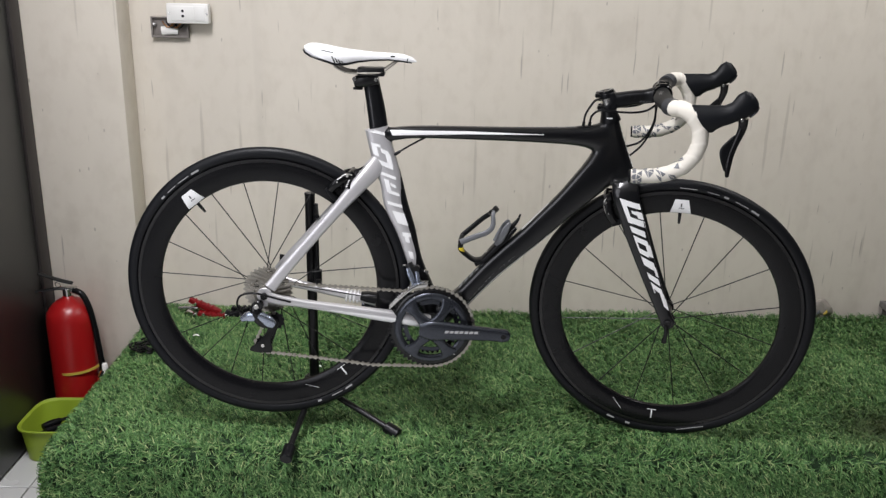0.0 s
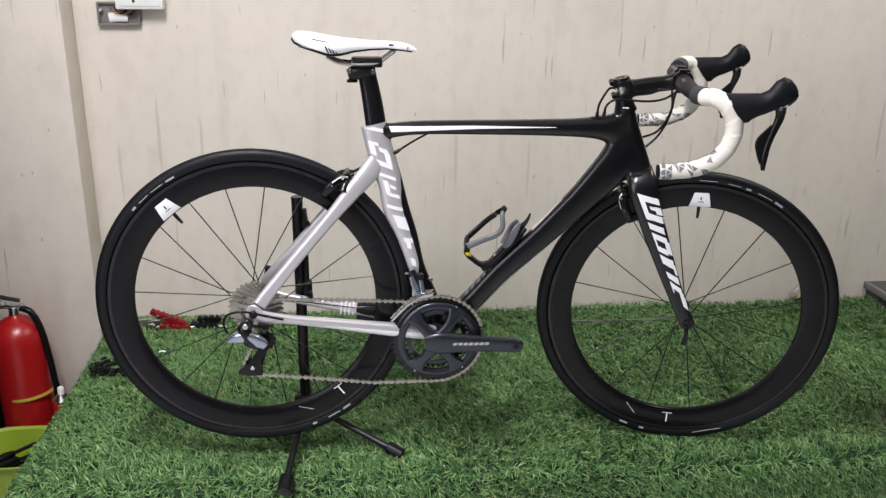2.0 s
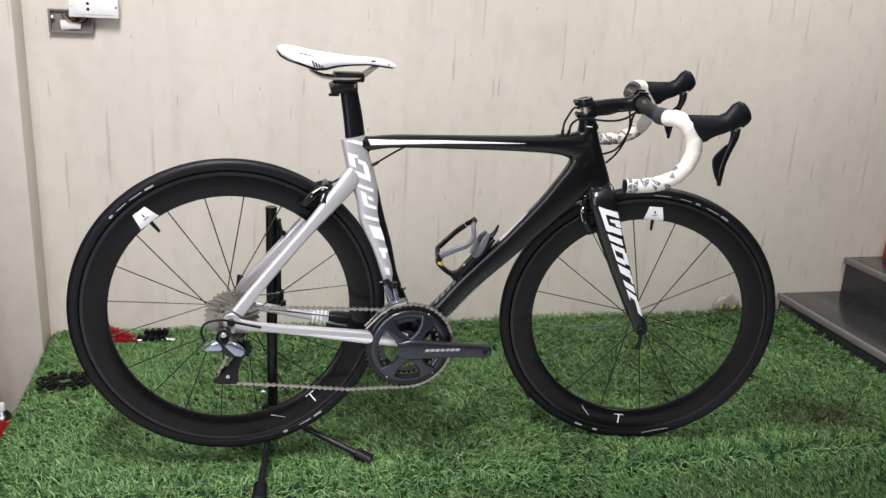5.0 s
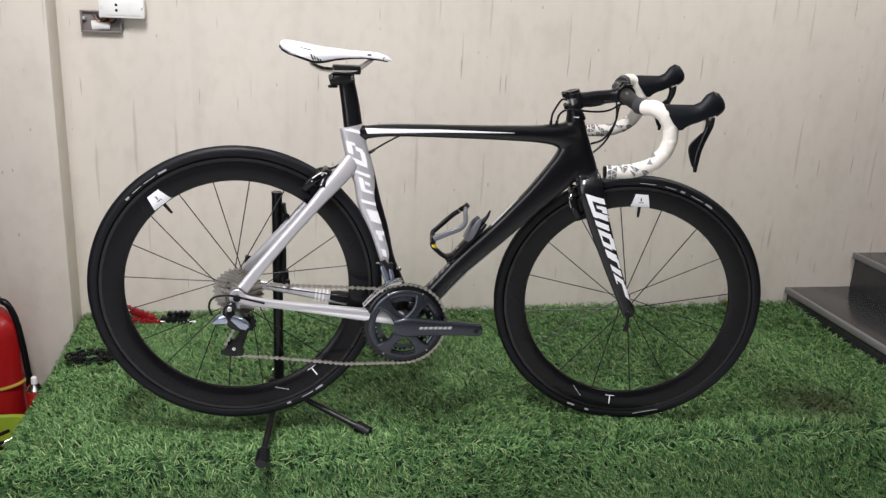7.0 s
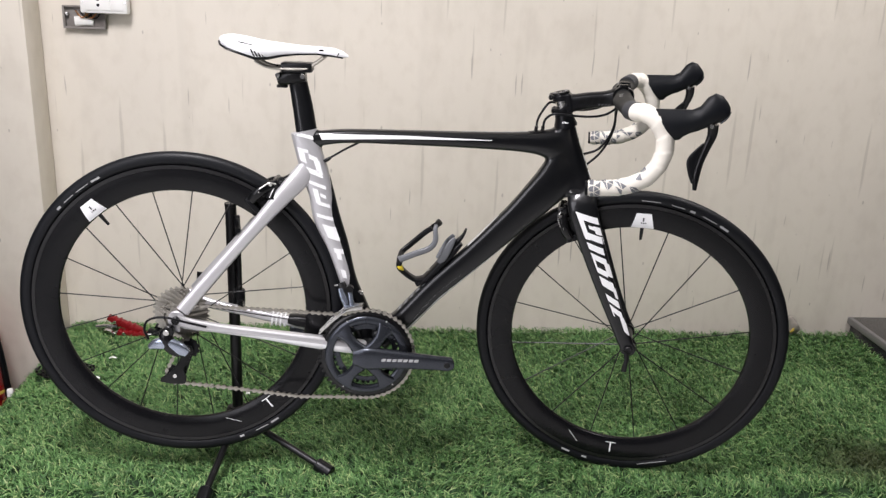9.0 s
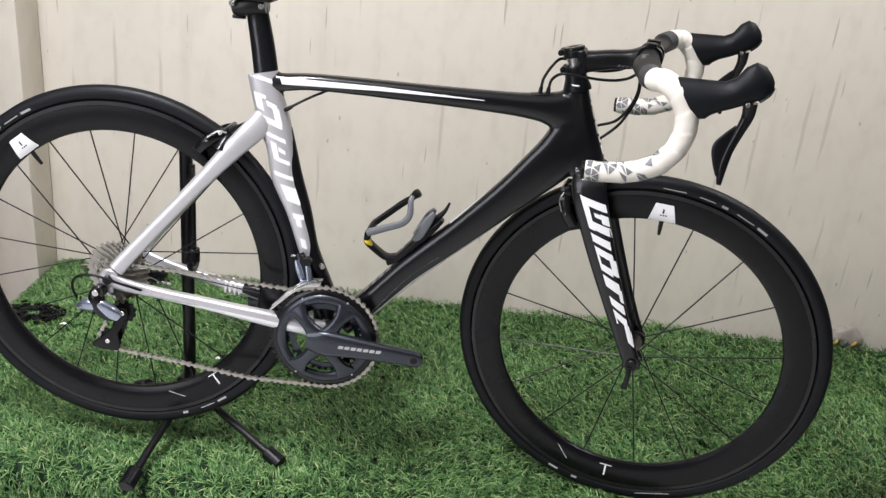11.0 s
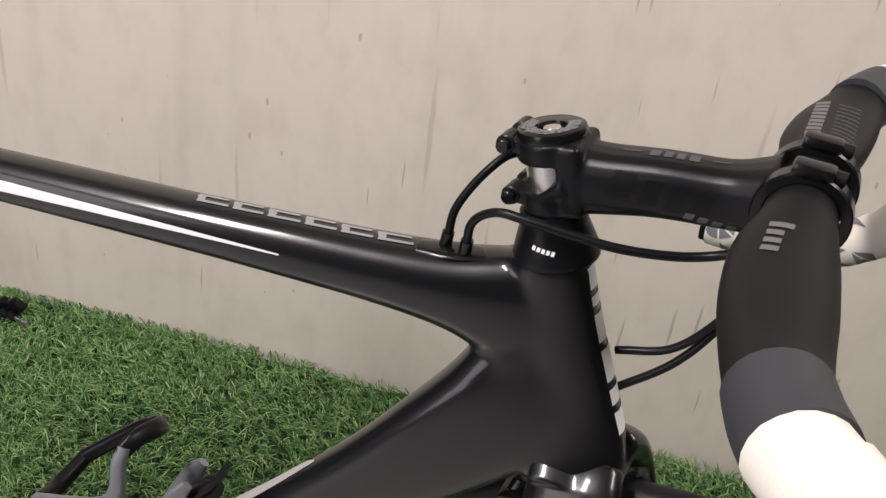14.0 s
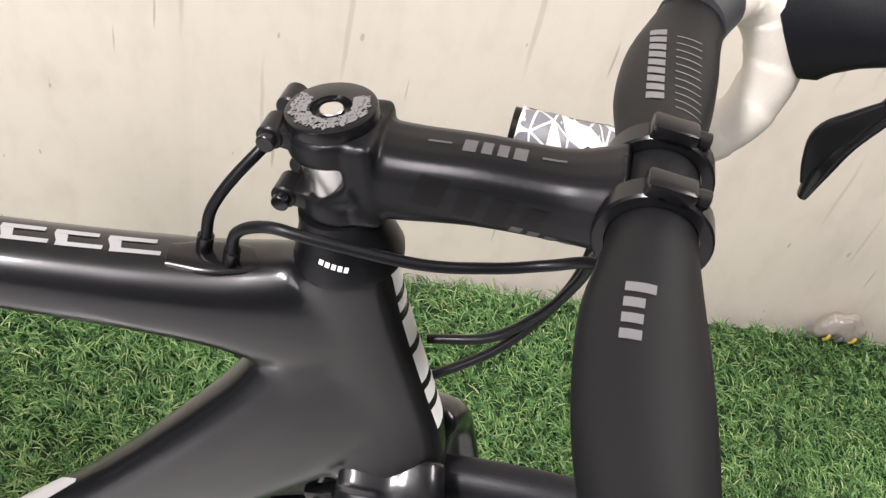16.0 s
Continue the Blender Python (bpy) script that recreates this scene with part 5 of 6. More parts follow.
# rear derailleur
UP, LOW = Vector((0.019, -0.055, 0.332)), Vector((-0.011, -0.055, 0.272))
rd = part("rear_derailleur", joined(loft([(-0.012, -0.073, 0.381, 0.011, 0.009), (-0.020, -0.080, 0.372, 0.013, 0.012), (-0.014, -0.084, 0.352, 0.015, 0.010), (0.004, -0.082, 0.338, 0.014, 0.010), (0.018, -0.078, 0.345, 0.010, 0.010)], power=2.6), disc((-0.014, -0.080, 0.380), (0, 1, 0), 0.012, 0.016, 20)), GLOSS_BLACK, bicycle, "blue-grey and black rear derailleur")
part("parallelogram", loft([(-0.054, -0.080, 0.345, 0.006, 0.006), (-0.036, -0.084, 0.353, 0.012, 0.008), (-0.010, -0.086, 0.354, 0.012, 0.008), (0.010, -0.085, 0.341, 0.013, 0.008), (0.020, -0.082, 0.332, 0.009, 0.007)], power=2.8), DERAILLEUR_GREY, rd, "bright blue-grey link")
part("derailleur_cage", joined(plate([(0.010, 0.342), (0.027, 0.340), (0.029, 0.327), (0.008, 0.288), (0.012, 0.262), (0.008, 0.253), (-0.020, 0.253), (-0.042, 0.258), (-0.041, 0.266), (-0.020, 0.281), (-0.002, 0.302)], -0.0655, -0.063), plate([(0.010, 0.342), (0.027, 0.340), (0.029, 0.327), (0.006, 0.264), (-0.020, 0.255), (-0.034, 0.262), (-0.002, 0.302)], -0.049, -0.0465)), BLACK_METAL, rd)
for c in (UP, LOW):
    part("jockey_wheel", toothed(c, 0.0195, 0.0225, 11, -0.0575, -0.0535, 0.005), BLACK_PLASTIC, rd)
    part("jockey_bolt", disc((c.x, -0.066, c.z), (0, 1, 0), 0.0045, 0.003, 14), STEEL, rd)
part("mount_bolt", disc((-0.017, -0.090, 0.380), (0, 1, 0), 0.0062, 0.006, 16), STEEL, rd)
part("cable", rod([(0.060, -0.072, 0.386), (0.025, -0.080, 0.398), (-0.02, -0.084, 0.411), (-0.052, -0.084, 0.405), (-0.062, -0.083, 0.385), (-0.056, -0.081, 0.362)], 0.0025, 10, 8), BLACK_PLASTIC, bicycle, "black outer cable")

# front derailleur
fd = part("front_derailleur", joined(loft([(0.333, -0.022, 0.470, 0.008, 0.009), (0.342, -0.029, 0.450, 0.012, 0.010), (0.350, -0.035, 0.432, 0.011, 0.010), (0.356, -0.040, 0.420, 0.010, 0.008)], power=2.6), disc((0.352, -0.036, 0.462), (0, 1, 0), 0.008, 0.012, 16)), BLACK_METAL, bicycle, "black and silver front derailleur")
part("derailleur_cage", plate([(0.382, 0.431), (0.376, 0.421), (0.345, 0.416), (0.318, 0.393), (0.290, 0.364), (0.287, 0.367), (0.318, 0.401), (0.345, 0.424), (0.362, 0.430)], -0.0535, -0.0515), STEEL, fd, "bright steel cage")
part("derailleur_cage", plate([(0.382, 0.431), (0.376, 0.421), (0.345, 0.416), (0.318, 0.393), (0.290, 0.364), (0.287, 0.367), (0.318, 0.401), (0.345, 0.424), (0.362, 0.430)], -0.0365, -0.0345), STEEL, fd, "bright steel cage")
part("link", joined(loft([(0.332, -0.036, 0.462, 0.005, 0.004), (0.338, -0.040, 0.446, 0.007, 0.004), (0.345, -0.044, 0.430, 0.006, 0.004)], power=2.8), loft([(0.350, -0.036, 0.462, 0.004, 0.004), (0.354, -0.040, 0.446, 0.005, 0.004), (0.357, -0.044, 0.428, 0.005, 0.004)], power=2.8), box(0.340, 0.372, -0.048, -0.040, 0.418, 0.430, 0.003)), DERAILLEUR_GREY, fd, "blue-grey polished link")
part("clamp_bolt", joined(disc((0.3745, -0.022, 0.449), (0.6, -0.8, 0), 0.0045, 0.010, 14), disc((0.3255, -0.028, 0.4665), (1, 0, 0), 0.0018, 0.012, 8)), STEEL, fd)


def chain_bm():
    """A roller chain over the upper run, the chainring, the lower run and the jockey wheels."""
    path = []
    cy = -0.045
    R1 = 0.1015
    for x, z in ((0.022, 0.4365), (0.20, 0.4265), (0.33, 0.4195)):
        path.append((x, -0.047, z - 0.012 if x < 0.1 else z - 0.011))
    for a in range(95, -96, -8):
        path.append((BB.x + R1 * math.cos(radians(a)), cy, BB.z + R1 * math.sin(radians(a))))
    for x, z in ((0.25, 0.2195), (0.10, 0.2385), (0.010, 0.2485)):
        path.append((x, -0.052, z))
    for a in range(-100, -230, -20):
        path.append((LOW.x + 0.0205 * math.cos(radians(a)), -0.0555, LOW.z + 0.0205 * math.sin(radians(a))))
    for a in range(150, 80, -20):
        path.append((UP.x + 0.0205 * math.cos(radians(a)), -0.0555, UP.z + 0.0205 * math.sin(radians(a))))
    for a in range(-100, -185, -15):
        path.append((REAR.x + 0.031 * math.cos(radians(a)), -0.0545, REAR.z + 0.031 * math.sin(radians(a))))
    for a in range(175, 70, -15):
        path.append((REAR.x + 0.031 * math.cos(radians(a)), -0.0545, REAR.z + 0.031 * math.sin(radians(a))))
    P = [np.array(p) for p in path]
    L = [0.0]
    for a, b in zip(P, P[1:]):
        L.append(L[-1] + float(np.linalg.norm(b - a)))
    pins = [Vector([float(np.interp(d, L, [p[k] for p in P])) for k in range(3)]) for d in np.arange(0, L[-1], 0.0127)]
    V, F = [], []

    def link(a, b, w, thick, half):
        d = (b - a).normalized()
        n = Vector((0, 1, 0))
        u = d.cross(n).normalized()
        ring = []
        for c, base in ((a, 180), (b, 0)):
            for k in (-90, -45, 0, 45, 90):
                t = radians(base + k)
                ring.append(c + d * half * math.cos(t) + u * half * math.sin(t))
        m = (a + b) / 2
        waist = half * 0.26
        ring = ring[0:5] + [m - u * waist if (ring[4] - m).dot(u) < 0 else m + u * waist] + ring[5:10] + [m + u * waist if (ring[4] - m).dot(u) < 0 else m - u * waist]
        for s in (-1, 1):
            i = len(V)
            V.extend([p + n * (s * w) for p in ring] + [p + n * (s * (w + thick)) for p in ring])
            k = len(ring)
            F.append(tuple(range(i, i + k)))
            F.append(tuple(range(i + k, i + 2 * k)))
            for q in range(k):
                F.append((i + q, i + (q + 1) % k, i + k + (q + 1) % k, i + k + q))
    for k, (a, b) in enumerate(zip(pins, pins[1:])):
        link(a, b, 0.0012 if k % 2 else 0.0024, 0.0009, 0.0031 if k % 2 else 0.0041)
        # pin and roller
        i = len(V)
        for y in (-0.0034, 0.0034):
            for q in range(8):
                t = 2 * math.pi * q / 8
                V.append(a + Vector((0.0026 * math.cos(t), y, 0.0026 * math.sin(t))))
        F.append(tuple(range(i, i + 8)))
        F.append(tuple(range(i + 8, i + 16)))
        for q in range(8):
            F.append((i + q, i + (q + 1) % 8, i + 8 + (q + 1) % 8, i + 8 + q))
    me = bpy.data.meshes.new("chain")
    me.from_pydata([tuple(v) for v in V], [], F)
    me.update()
    bm = bmesh.new()
    bm.from_mesh(me)
    return bm


part("chain", chain_bm(), CHAIN_STEEL, bicycle, "bronze-tinted steel roller chain", smooth=False)

# chain stay guard and sensor on the far stay
part("stay_guard", loft([(0.215, 0.046, 0.360, 0.010, 0.015), (0.24, 0.044, 0.357, 0.014, 0.016), (0.285, 0.041, 0.351, 0.013, 0.016), (0.30, 0.040, 0.349, 0.008, 0.014)], power=2.6), BLACK_PLASTIC, bicycle, "black cap on the stay")
for k in range(4):
    x = 0.178 + k * 0.009
    part("stay_band", loft([(x, 0.049, 0.3595 - k * 0.001, 0.0162, 0.0112), (x + 0.004, 0.0487, 0.359 - k * 0.001, 0.0164, 0.0114)], power=2.6), DECAL_WHITE, bicycle, "white band round the stay")

# bottle cage on the down tube: base, tongue, foot strap and a ring that curls at the front
cage = part("bottle_cage", joined(
    loft([(0.492, 0, 0.462, 0.005, 0.010), (0.512, 0, 0.477, 0.007, 0.015), (0.538, 0, 0.505, 0.008, 0.017), (0.566, 0, 0.535, 0.008, 0.016), (0.585, 0, 0.556, 0.005, 0.011)], power=2.8),
    loft([(0.456, -0.024, 0.524, 0.0065, 0.008), (0.455, -0.014, 0.506, 0.0060, 0.012), (0.469, -0.006, 0.489, 0.0055, 0.013), (0.490, -0.002, 0.474, 0.0055, 0.013), (0.512, 0, 0.476, 0.006, 0.013)], power=2.6),
    loft([(0.456, -0.022, 0.524, 0.006, 0.006), (0.455, -0.004, 0.519, 0.006, 0.007), (0.460, 0.022, 0.526, 0.006, 0.006)], side=(0, 0, 1), power=2.4)), BLACK_PLASTIC, bicycle, "black and grey bottle cage")
part("tongue", loft([(0.560, 0, 0.533, 0.008, 0.010), (0.575, 0, 0.556, 0.006, 0.009), (0.588, 0, 0.572, 0.0035, 0.006), (0.595, 0, 0.588, 0.002, 0.003)], power=2.6), BLACK_PLASTIC, cage, "thin black tongue")
for s in (-1, 1):
    part("cage_wing", loft([(0.540, s * 0.013, 0.515, 0.008, 0.003), (0.551, s * 0.017, 0.536, 0.0085, 0.003), (0.561, s * 0.016, 0.556, 0.0075, 0.003), (0.570, s * 0.012, 0.570, 0.004, 0.002)], power=2.6), CAGE_GREY, cage, "grey curved wing")
part("cage_arm", loft([(0.455, -0.026, 0.525, 0.0068, 0.005), (0.488, -0.033, 0.541, 0.0066, 0.0045), (0.516, -0.035, 0.553, 0.0062, 0.0045), (0.528, -0.034, 0.569, 0.0058, 0.0045), (0.528, -0.029, 0.590, 0.0050, 0.0045), (0.529, -0.022, 0.600, 0.0045, 0.0045)], power=2.6), CAGE_GREY, cage, "grey holding arm")
part("cage_arm", loft([(0.460, 0.024, 0.527, 0.0060, 0.005), (0.486, 0.031, 0.548, 0.0060, 0.0045), (0.508, 0.033, 0.567, 0.0060, 0.0045), (0.524, 0.028, 0.580, 0.0060, 0.0045)], power=2.6), BLACK_PLASTIC, cage, "black holding arm")
part("cage_clip", loft([(0.528, -0.026, 0.596, 0.0055, 0.003), (0.534, -0.014, 0.603, 0.0065, 0.003), (0.539, 0.000, 0.602, 0.0070, 0.003), (0.537, 0.014, 0.594, 0.0065, 0.003), (0.526, 0.027, 0.583, 0.006, 0.003)], side=(0.75, 0, 0.66), power=2.4), BLACK_PLASTIC, cage, "curled black front clip")
part("end_piece", loft([(0.452, -0.023, 0.515, 0.003, 0.005), (0.456, -0.022, 0.508, 0.0060, 0.0055), (0.462, -0.018, 0.500, 0.003, 0.004)], power=2.6), YELLOW, cage, "yellow plastic end piece")
for x, z in ((0.520, 0.494), (0.553, 0.530)):
    part("cage_bolt", disc((x, -0.004, z), (-0.73, 0, 0.68), 0.004, 0.006, 12), STEEL, cage)

# ---- the stand ----
stand = thing("bicycle_stand", "black steel tripod stand that lifts the rear wheel", "stand")
J = Vector((0.088, 0.090, 0.105))
part("pole", joined(rod([(0.088, 0.090, 0.095), (0.088, 0.090, 0.605)], 0.0125, 16), disc((0.088, 0.090, 0.606), (0, 0, 1), 0.0132, 0.008, 18)), BLACK_METAL, stand)
part("sliding_rod", rod([(0.103, 0.078, 0.37), (0.103, 0.078, 0.585)], 0.0065, 12), BLACK_METAL, stand)
part("hook", joined(rod([(0.103, 0.085, 0.40), (0.108, 0.080, 0.388), (0.112, 0.058, 0.384), (0.112, 0.036, 0.392), (0.112, 0.034, 0.405)], 0.006, 10), disc((0.103, 0.080, 0.40), (0, 0, 1), 0.012, 0.03, 16)), BLACK_PLASTIC, stand)
part("hook", joined(rod([(0.103, 0.078, 0.58), (0.106, 0.066, 0.566), (0.110, 0.050, 0.560), (0.112, 0.030, 0.566)], 0.006, 10)), BLACK_PLASTIC, stand)
part("collar", joined(disc(J, (0, 0, 1), 0.021, 0.035, 20), box(J.x - 0.026, J.x + 0.014, J.y - 0.012, J.y + 0.012, J.z - 0.012, J.z + 0.014, 0.004)), BLACK_PLASTIC, stand)
for fx, fy in ((0.052, -0.138), (0.296, -0.026), (-0.051, 0.182)):
    foot = Vector((fx, fy, 0.026))
    leg = part("leg", rod([J + Vector((0, 0, -0.006)), foot + (J - foot).normalized() * 0.01], 0.0078, 12), BLACK_METAL, stand)
    d = (foot - J).normalized()
    part("rubber_foot", disc(foot, tuple(d), 0.0155, 0.040, 20), BLACK_PLASTIC, leg)

# ---- on the wall ----
outlet = thing("wall_socket", "white double socket hanging beside its open back box", "socket")
outlet.matrix_world = pose(0, WALL_Y - 0.0075, 0, 0, 0, WALL_TURN)
part("plate", box(-0.428, -0.301, -0.040, -0.006, 0.971, 1.030, 0.004), SOCKET_WHITE, outlet)
part("face", box(-0.414, -0.346, -0.0425, -0.039, 0.979, 1.022, 0.0015), SOCKET_WHITE, outlet)
part("face", box(-0.343, -0.309, -0.0425, -0.039, 0.979, 1.022, 0.0015), SOCKET_WHITE, outlet)
for x, z in ((-0.378, 1.008), (-0.378, 0.993)):
    part("pin_hole", disc((x, -0.0425, z), (0, 1, 0), 0.0042, 0.0014, 14), BLACK_PLASTIC, outlet)
part("screw_cap", joined(disc((-0.420, -0.040, 1.0), (0, 1, 0), 0.003, 0.0024, 12), disc((-0.306, -0.040, 1.0), (0, 1, 0), 0.003, 0.0024, 12)), STEEL, outlet)
backbox = thing("back_box", "open dusty metal back box with bare wires in the wall", "electrical box")
backbox.matrix_world = pose(0, WALL_Y - 0.0075, 0, 0, 0, WALL_TURN)
part("box_shell", joined(box(-0.484, -0.372, -0.002, 0.004, 0.930, 0.986, 0.001), box(-0.486, -0.480, -0.012, 0.002, 0.930, 0.986, 0.001), box(-0.486, -0.372, -0.012, 0.002, 0.926, 0.932, 0.001), box(-0.486, -0.43, -0.012, 0.002, 0.984, 0.989, 0.001), box(-0.376, -0.371, -0.012, 0.002, 0.930, 0.97, 0.001)), BOX_GREY, backbox)
part("plaster_lump", loft([(-0.455, -0.004, 0.946, 0.014, 0.006), (-0.430, -0.007, 0.948, 0.013, 0.008), (-0.405, -0.005, 0.944, 0.009, 0.006)], power=2.2), SOCKET_WHITE, backbox, "white dust and plaster")
part("fixing_lug", joined(box(-0.480, -0.470, -0.016, -0.004, 0.962, 0.971, 0.001), disc((-0.475, -0.0165, 0.9665), (0, 1, 0), 0.0022, 0.002, 10)), STEEL, backbox)
for k in range(4):
    part("wire", rod([(-0.452 + 0.012 * k, -0.004, 0.975), (-0.442 + 0.013 * k, -0.014, 0.966 - 0.003 * k), (-0.430 + 0.013 * k, -0.018, 0.958), (-0.412 + 0.010 * k, -0.012, 0.972)], 0.0018, 8), (COPPER, BLACK_PLASTIC, COPPER, BLACK_PLASTIC)[k], backbox)

# ---- left of the platform: extinguisher and basket on the floor ----
ext = thing("fire_extinguisher", "red fire extinguisher with black hose standing on the floor", "fire extinguisher")
EX, EY = -0.757, 0.605
part("cylinder", turned([(FLOOR_Z + 0.004, 0.0001), (FLOOR_Z + 0.004, 0.062), (FLOOR_Z + 0.012, 0.071), (0.055, 0.0725), (0.085, 0.068), (0.108, 0.052), (0.122, 0.034), (0.130, 0.018), (0.138, 0.014), (0.138, 0.0001)], (EX, EY, 0), (0, 0, 1), 48, False), RED_PAINT, ext)
part("band", turned([(-0.108, 0.0718), (-0.108, 0.0745), (-0.100, 0.0745), (-0.100, 0.0718)], (EX, EY, 0), (-0.09, 0, 1), 48), STRAP, ext, "thin yellowish strap")
part("valve", joined(disc((EX, EY, 0.146), (0, 0, 1), 0.0145, 0.03, 20), box(EX - 0.012, EX + 0.030, EY - 0.010, EY + 0.010, 0.148, 0.166, 0.003)), STEEL, ext)
part("handle", joined(loft([(EX + 0.020, EY, 0.178, 0.004, 0.009), (EX - 0.02, EY - 0.01, 0.192, 0.004, 0.010), (EX - 0.075, EY - 0.025, 0.219, 0.003, 0.009)], power=2.6), loft([(EX + 0.01, EY, 0.160, 0.004, 0.009), (EX - 0.03, EY - 0.012, 0.163, 0.004, 0.010), (EX - 0.085, EY - 0.03, 0.158, 0.003, 0.009)], power=2.6)), BLACK_METAL, ext)
part("pin", turned([(-0.0015, 0.009), (0, 0.0075), (0.0015, 0.009), (0, 0.0105)], (EX - 0.02, EY - 0.018, 0.178), (0.2, 1, 0.3), 20), STEEL, ext)
part("hose", rod([(EX + 0.022, EY - 0.006, 0.157), (EX + 0.050, EY - 0.012, 0.145), (EX + 0.070, EY - 0.014, 0.095), (EX + 0.082, EY - 0.012, 0.0), (EX + 0.088, EY - 0.010, -0.09)], 0.0095, 12), BLACK_PLASTIC, ext)
part("nozzle", rod([(EX + 0.088, EY - 0.010, -0.085), (EX + 0.090, EY - 0.008, -0.15), (EX + 0.092, EY - 0.006, -0.21)], [0.010, 0.012, 0.016], 14, 3), BLACK_PLASTIC, ext)

can = thing("spray_can", "spray can with red body and silver top", "spray can")
CX, CY = -0.640, 0.545
part("body", turned([(FLOOR_Z + 0.002, 0.0001), (FLOOR_Z + 0.002, 0.026), (-0.118, 0.026), (-0.112, 0.023), (-0.112, 0.0001)], (CX, CY, 0), (0, 0, 1), 32, False), RED_PAINT, can)
part("dome", turned([(-0.112, 0.0001), (-0.112, 0.0238), (-0.108, 0.0245), (-0.104, 0.022), (-0.094, 0.014), (-0.090, 0.012), (-0.090, 0.0001)], (CX, CY, 0), (0, 0, 1), 32, False), STEEL, can, "bright metal shoulder")
part("nozzle_cap", turned([(-0.090, 0.0001), (-0.090, 0.009), (-0.072, 0.0085), (-0.070, 0.007), (-0.070, 0.0001)], (CX, CY, 0), (0, 0, 1), 20, False), SOCKET_WHITE, can, "white spray button")

basket = thing("plastic_basket", "lime green plastic basket holding dark tools", "basket")


def basket_ring(z, hx, hy, r=4.0):
    return [Vector((-0.7350 + hx * math.copysign(abs(math.cos(t)) ** (2 / r), math.cos(t)), 0.416 + hy * math.copysign(abs(math.sin(t)) ** (2 / r), math.sin(t)), z)) for t in [2 * math.pi * (k + 0.5) / 40 for k in range(40)]]


part("tub", skin([basket_ring(FLOOR_Z + 0.002, 0.082, 0.078), basket_ring(FLOOR_Z + 0.006, 0.090, 0.086), basket_ring(-0.192, 0.100, 0.103), basket_ring(-0.188, 0.105, 0.110), basket_ring(-0.182, 0.106, 0.111), basket_ring(-0.180, 0.103, 0.108), basket_ring(-0.186, 0.097, 0.100), basket_ring(FLOOR_Z + 0.012, 0.085, 0.082)]), LIME, basket)
rnd = random.Random(3)
for k in range(9):
    tool = thing("hand_tool", "dark steel hand tool lying in the green basket", "tool", "tools in the basket")
    a = rnd.uniform(-0.6, 0.9)
    c = Vector((-0.735 + rnd.uniform(-0.02, 0.02), 0.416 + rnd.uniform(-0.02, 0.02), -0.275 + 0.009 * k))
    d = Vector((math.cos(a) * 0.058, math.sin(a) * 0.062, rnd.uniform(-0.01, 0.02)))
    part("shaft", rod([c - d, c + d], rnd.uniform(0.004, 0.007), 10), BLACK_METAL if k % 3 else STEEL, tool)
    part("grip", rod([c - d * 1.0, c - d * 0.5, c - d * 0.1], [0.010, 0.012, 0.009], 12, 3), BLACK_PLASTIC, tool)

# ---- small things on the turf ----
def block_row(p0, p1, n, size, taper=1.0):
    """A row of bevelled blocks from one point to another, like the ribs of a cast part."""
    out = []
    for k in range(n):
        c = Vector(p0).lerp(Vector(p1), k / max(1, n - 1))
        h = size * (1 - (1 - taper) * k / max(1, n - 1))
        b = box(-h, h, -h * 0.9, h * 0.9, -h * 0.8, h * 0.8, h * 0.25)
        b.transform(Matrix.Translation(c) @ Matrix.Rotation(0.5 + 0.35 * (k % 3), 4, "Y"))
        out.append(b)
    return out


junk = thing("loose_pedal", "red anodised loose pedal lying tilted on the turf by the wall", "bicycle part")
for rib in block_row((-0.405, 0.738, 0.074), (-0.325, 0.732, 0.040), 7, 0.0105, 1.2) + block_row((-0.372, 0.722, 0.034), (-0.300, 0.722, 0.026), 6, 0.0120, 0.8):
    part("rib", rib, RED_METAL, junk)
part("body", loft([(-0.40, 0.742, 0.062, 0.006, 0.006), (-0.35, 0.738, 0.045, 0.010, 0.008), (-0.31, 0.732, 0.034, 0.009, 0.008)], power=2.6), RED_METAL, junk)
for c in ((-0.392, 0.725, 0.066), (-0.362, 0.708, 0.036)):
    part("bolt", disc(c, (0, 1, 0), 0.0055, 0.006, 12), STEEL, junk)
part("spindle", rod([(-0.305, 0.722, 0.030), (-0.280, 0.718, 0.030)], [0.006, 0.004], 12), STEEL, junk)
brk = thing("loose_brake", "worn silver brake caliper lying on the turf by the wall", "bicycle part")
part("arm", joined(loft([(-0.452, 0.738, 0.046, 0.005, 0.006), (-0.42, 0.735, 0.048, 0.008, 0.007), (-0.385, 0.730, 0.050, 0.006, 0.006)], power=2.4), turned([(-0.005, 0.011), (-0.005, 0.018), (0.005, 0.018), (0.005, 0.011)], (-0.412, 0.722, 0.030), (0.2, 1, 0.4), 24), loft([(-0.402, 0.726, 0.026, 0.004, 0.006), (-0.380, 0.724, 0.034, 0.007, 0.007), (-0.372, 0.724, 0.044, 0.004, 0.006)], power=2.4)), STEEL, brk)
ped = thing("loose_pedal", "black loose pedal with silver spots on the turf", "bicycle part")
for rib in block_row((-0.285, 0.730, 0.030), (-0.222, 0.728, 0.028), 5, 0.0135, 0.9) + block_row((-0.268, 0.742, 0.046), (-0.215, 0.742, 0.046), 4, 0.0090, 1.1):
    part("rib", rib, BLACK_PLASTIC, ped)
part("body", box(-0.292, -0.215, 0.724, 0.736, 0.012, 0.028, 0.003), BLACK_PLASTIC, ped)
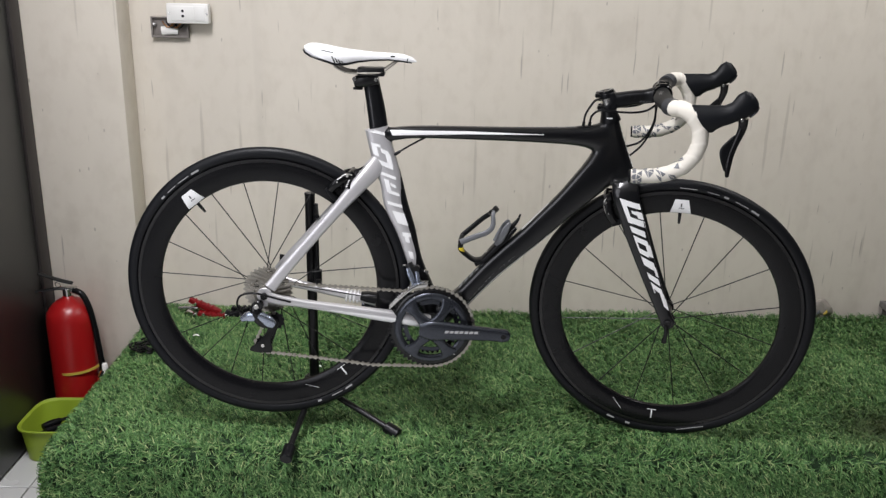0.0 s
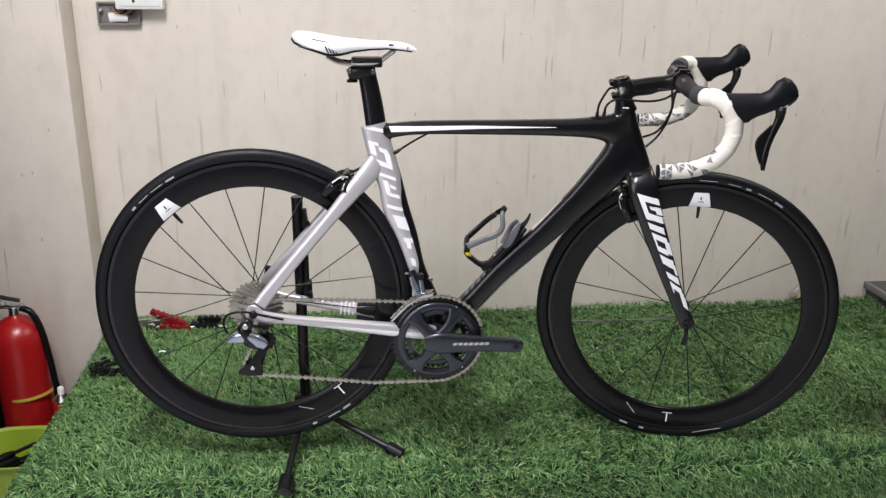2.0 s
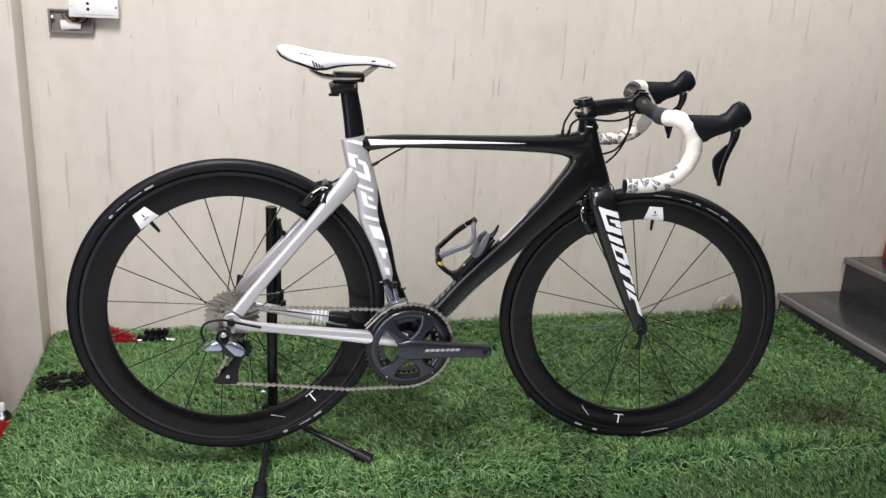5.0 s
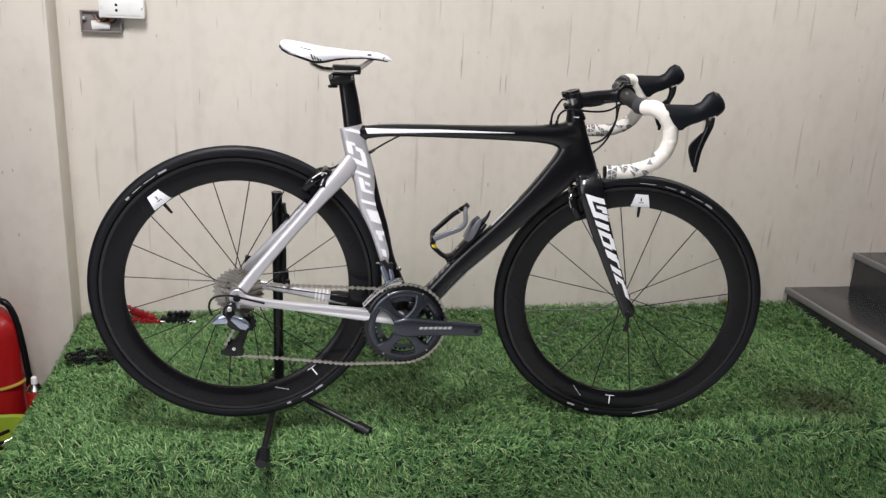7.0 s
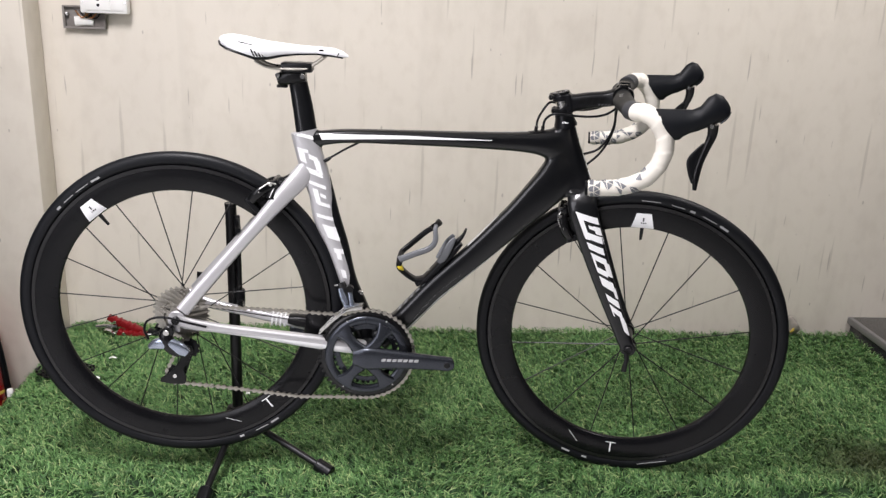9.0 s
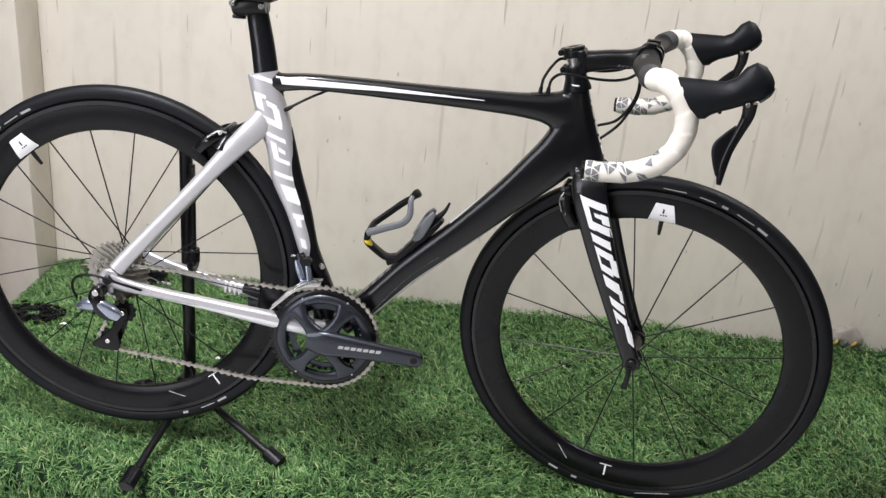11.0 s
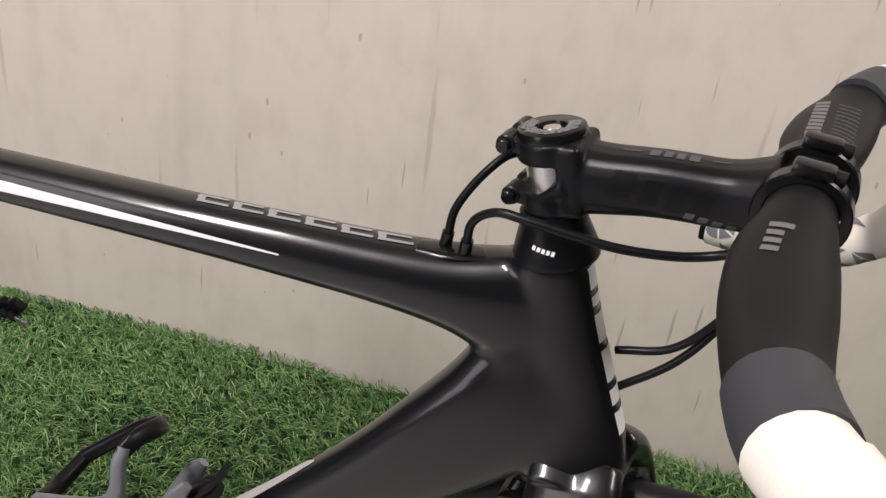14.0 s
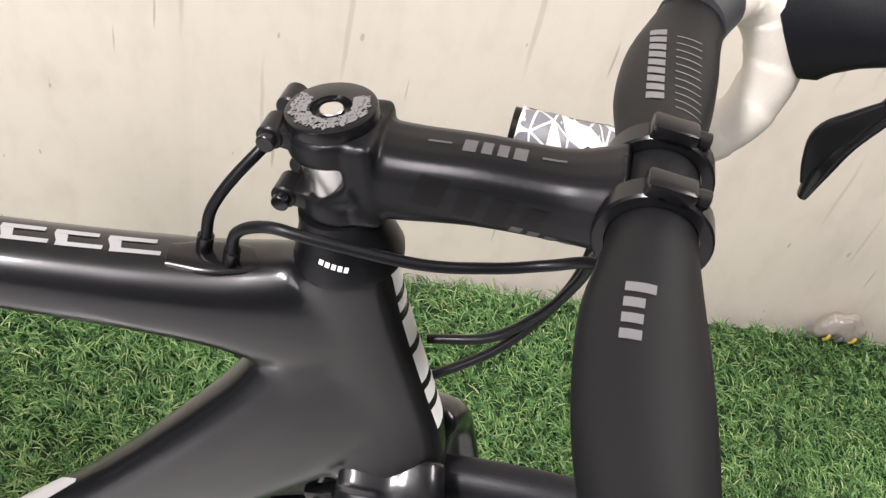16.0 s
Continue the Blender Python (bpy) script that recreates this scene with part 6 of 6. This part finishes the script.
part("spindle", joined(rod([(-0.215, 0.726, 0.028), (-0.185, 0.720, 0.026)], 0.0055, 12), *[disc((-0.283 + 0.020 * k, 0.7155, 0.029), (0, 1, 0), 0.0035, 0.005, 10) for k in range(4)]), STEEL, ped)
coil = thing("chain_coil", "dark oily chain lying coiled on the turf", "chain")
bmx = []
for k in range(96):
    a = k * 0.42
    r = 0.020 + 0.00052 * k
    p = Vector((-0.452 + r * 1.15 * math.cos(a), 0.470 + r * 0.75 * math.sin(a), 0.024 + 0.006 * rnd.random() + 0.004 * math.sin(k)))
    d = Vector((-math.sin(a), 0.7 * math.cos(a), rnd.uniform(-0.2, 0.2))).normalized() * 0.0075
    bmx.append(loft([(*(p - d), 0.004, 0.0035), (*p, 0.0028, 0.0035), (*(p + d), 0.004, 0.0035)], side=(0, 0, 1), sides=8, steps=2))
part("chain_strand", joined(*bmx), BLACK_METAL, coil)
for x, y, w in ((-0.345, 0.545, 0.010), (-0.348, 0.415, 0.009), (0.07, 0.33, 0.005)):
    scrap = thing("paper_scrap", "tiny white paper scrap lying on the turf", "litter")
    part("scrap", loft([(x - w, y, 0.030, 0.003, 0.001), (x, y + 0.002, 0.033, 0.005, 0.001), (x + w, y + 0.001, 0.030, 0.003, 0.001)], side=(0, 0, 1), sides=8), SOCKET_WHITE, scrap)

bag = thing("plastic_bag", "crumpled printed plastic bag lying on the turf against the wall", "bag")
rings = []
for i in range(15):
    f = i / 14
    ring = []
    for k in range(22):
        t = 2 * math.pi * k / 22
        r = (0.008 + 0.022 * math.sin(math.pi * f) ** 0.6) * (1 + 0.35 * noise.noise((f * 5, math.cos(t) * 1.6, math.sin(t) * 1.6)))
        ring.append(Vector((1.690 + 0.105 * f, 0.800 + 0.7 * r * math.cos(t), 0.044 + 0.015 * math.sin(math.pi * f) + r * math.sin(t))))
    rings.append(ring)
part("film", skin(rings), BAG_FILM, bag)
for k, (f, m) in enumerate(((1.703, STRAP), (1.729, CAGE_GREY), (1.755, STRAP))):
    part("print", loft([(f, 0.777, 0.040, 0.003, 0.002), (f + 0.006, 0.775, 0.047, 0.005, 0.002), (f + 0.010, 0.778, 0.054, 0.003, 0.002)], sides=10), m, bag, "faded printed patch")

red_box = thing("red_carton", "small red carton standing on the granite step", "carton")
part("carton", box(2.40, 2.47, 0.74, 0.83, 0.2075, 0.30, 0.002), RED_PAINT, red_box)
part("label", box(2.398, 2.3998, 0.76, 0.81, 0.225, 0.27, 0.0), PALE_LABEL, red_box, smooth=False)

# ---- floor tiles ----
bmt = box(-0.198, 0.198, -0.198, 0.198, -0.01, 0.0, 0.0015, 1)
tile = part("tile", bmt, TILE, floor)
tile_mesh = tile.data
first = True
for i in range(15):
    for j in range(13):
        ob = tile if first else new("tile", tile_mesh)
        first = False
        ob.parent = floor
        ob.matrix_world = pose(-1.35 + 0.4 * i, -4.0 + 0.4 * j, FLOOR_Z + 0.003)
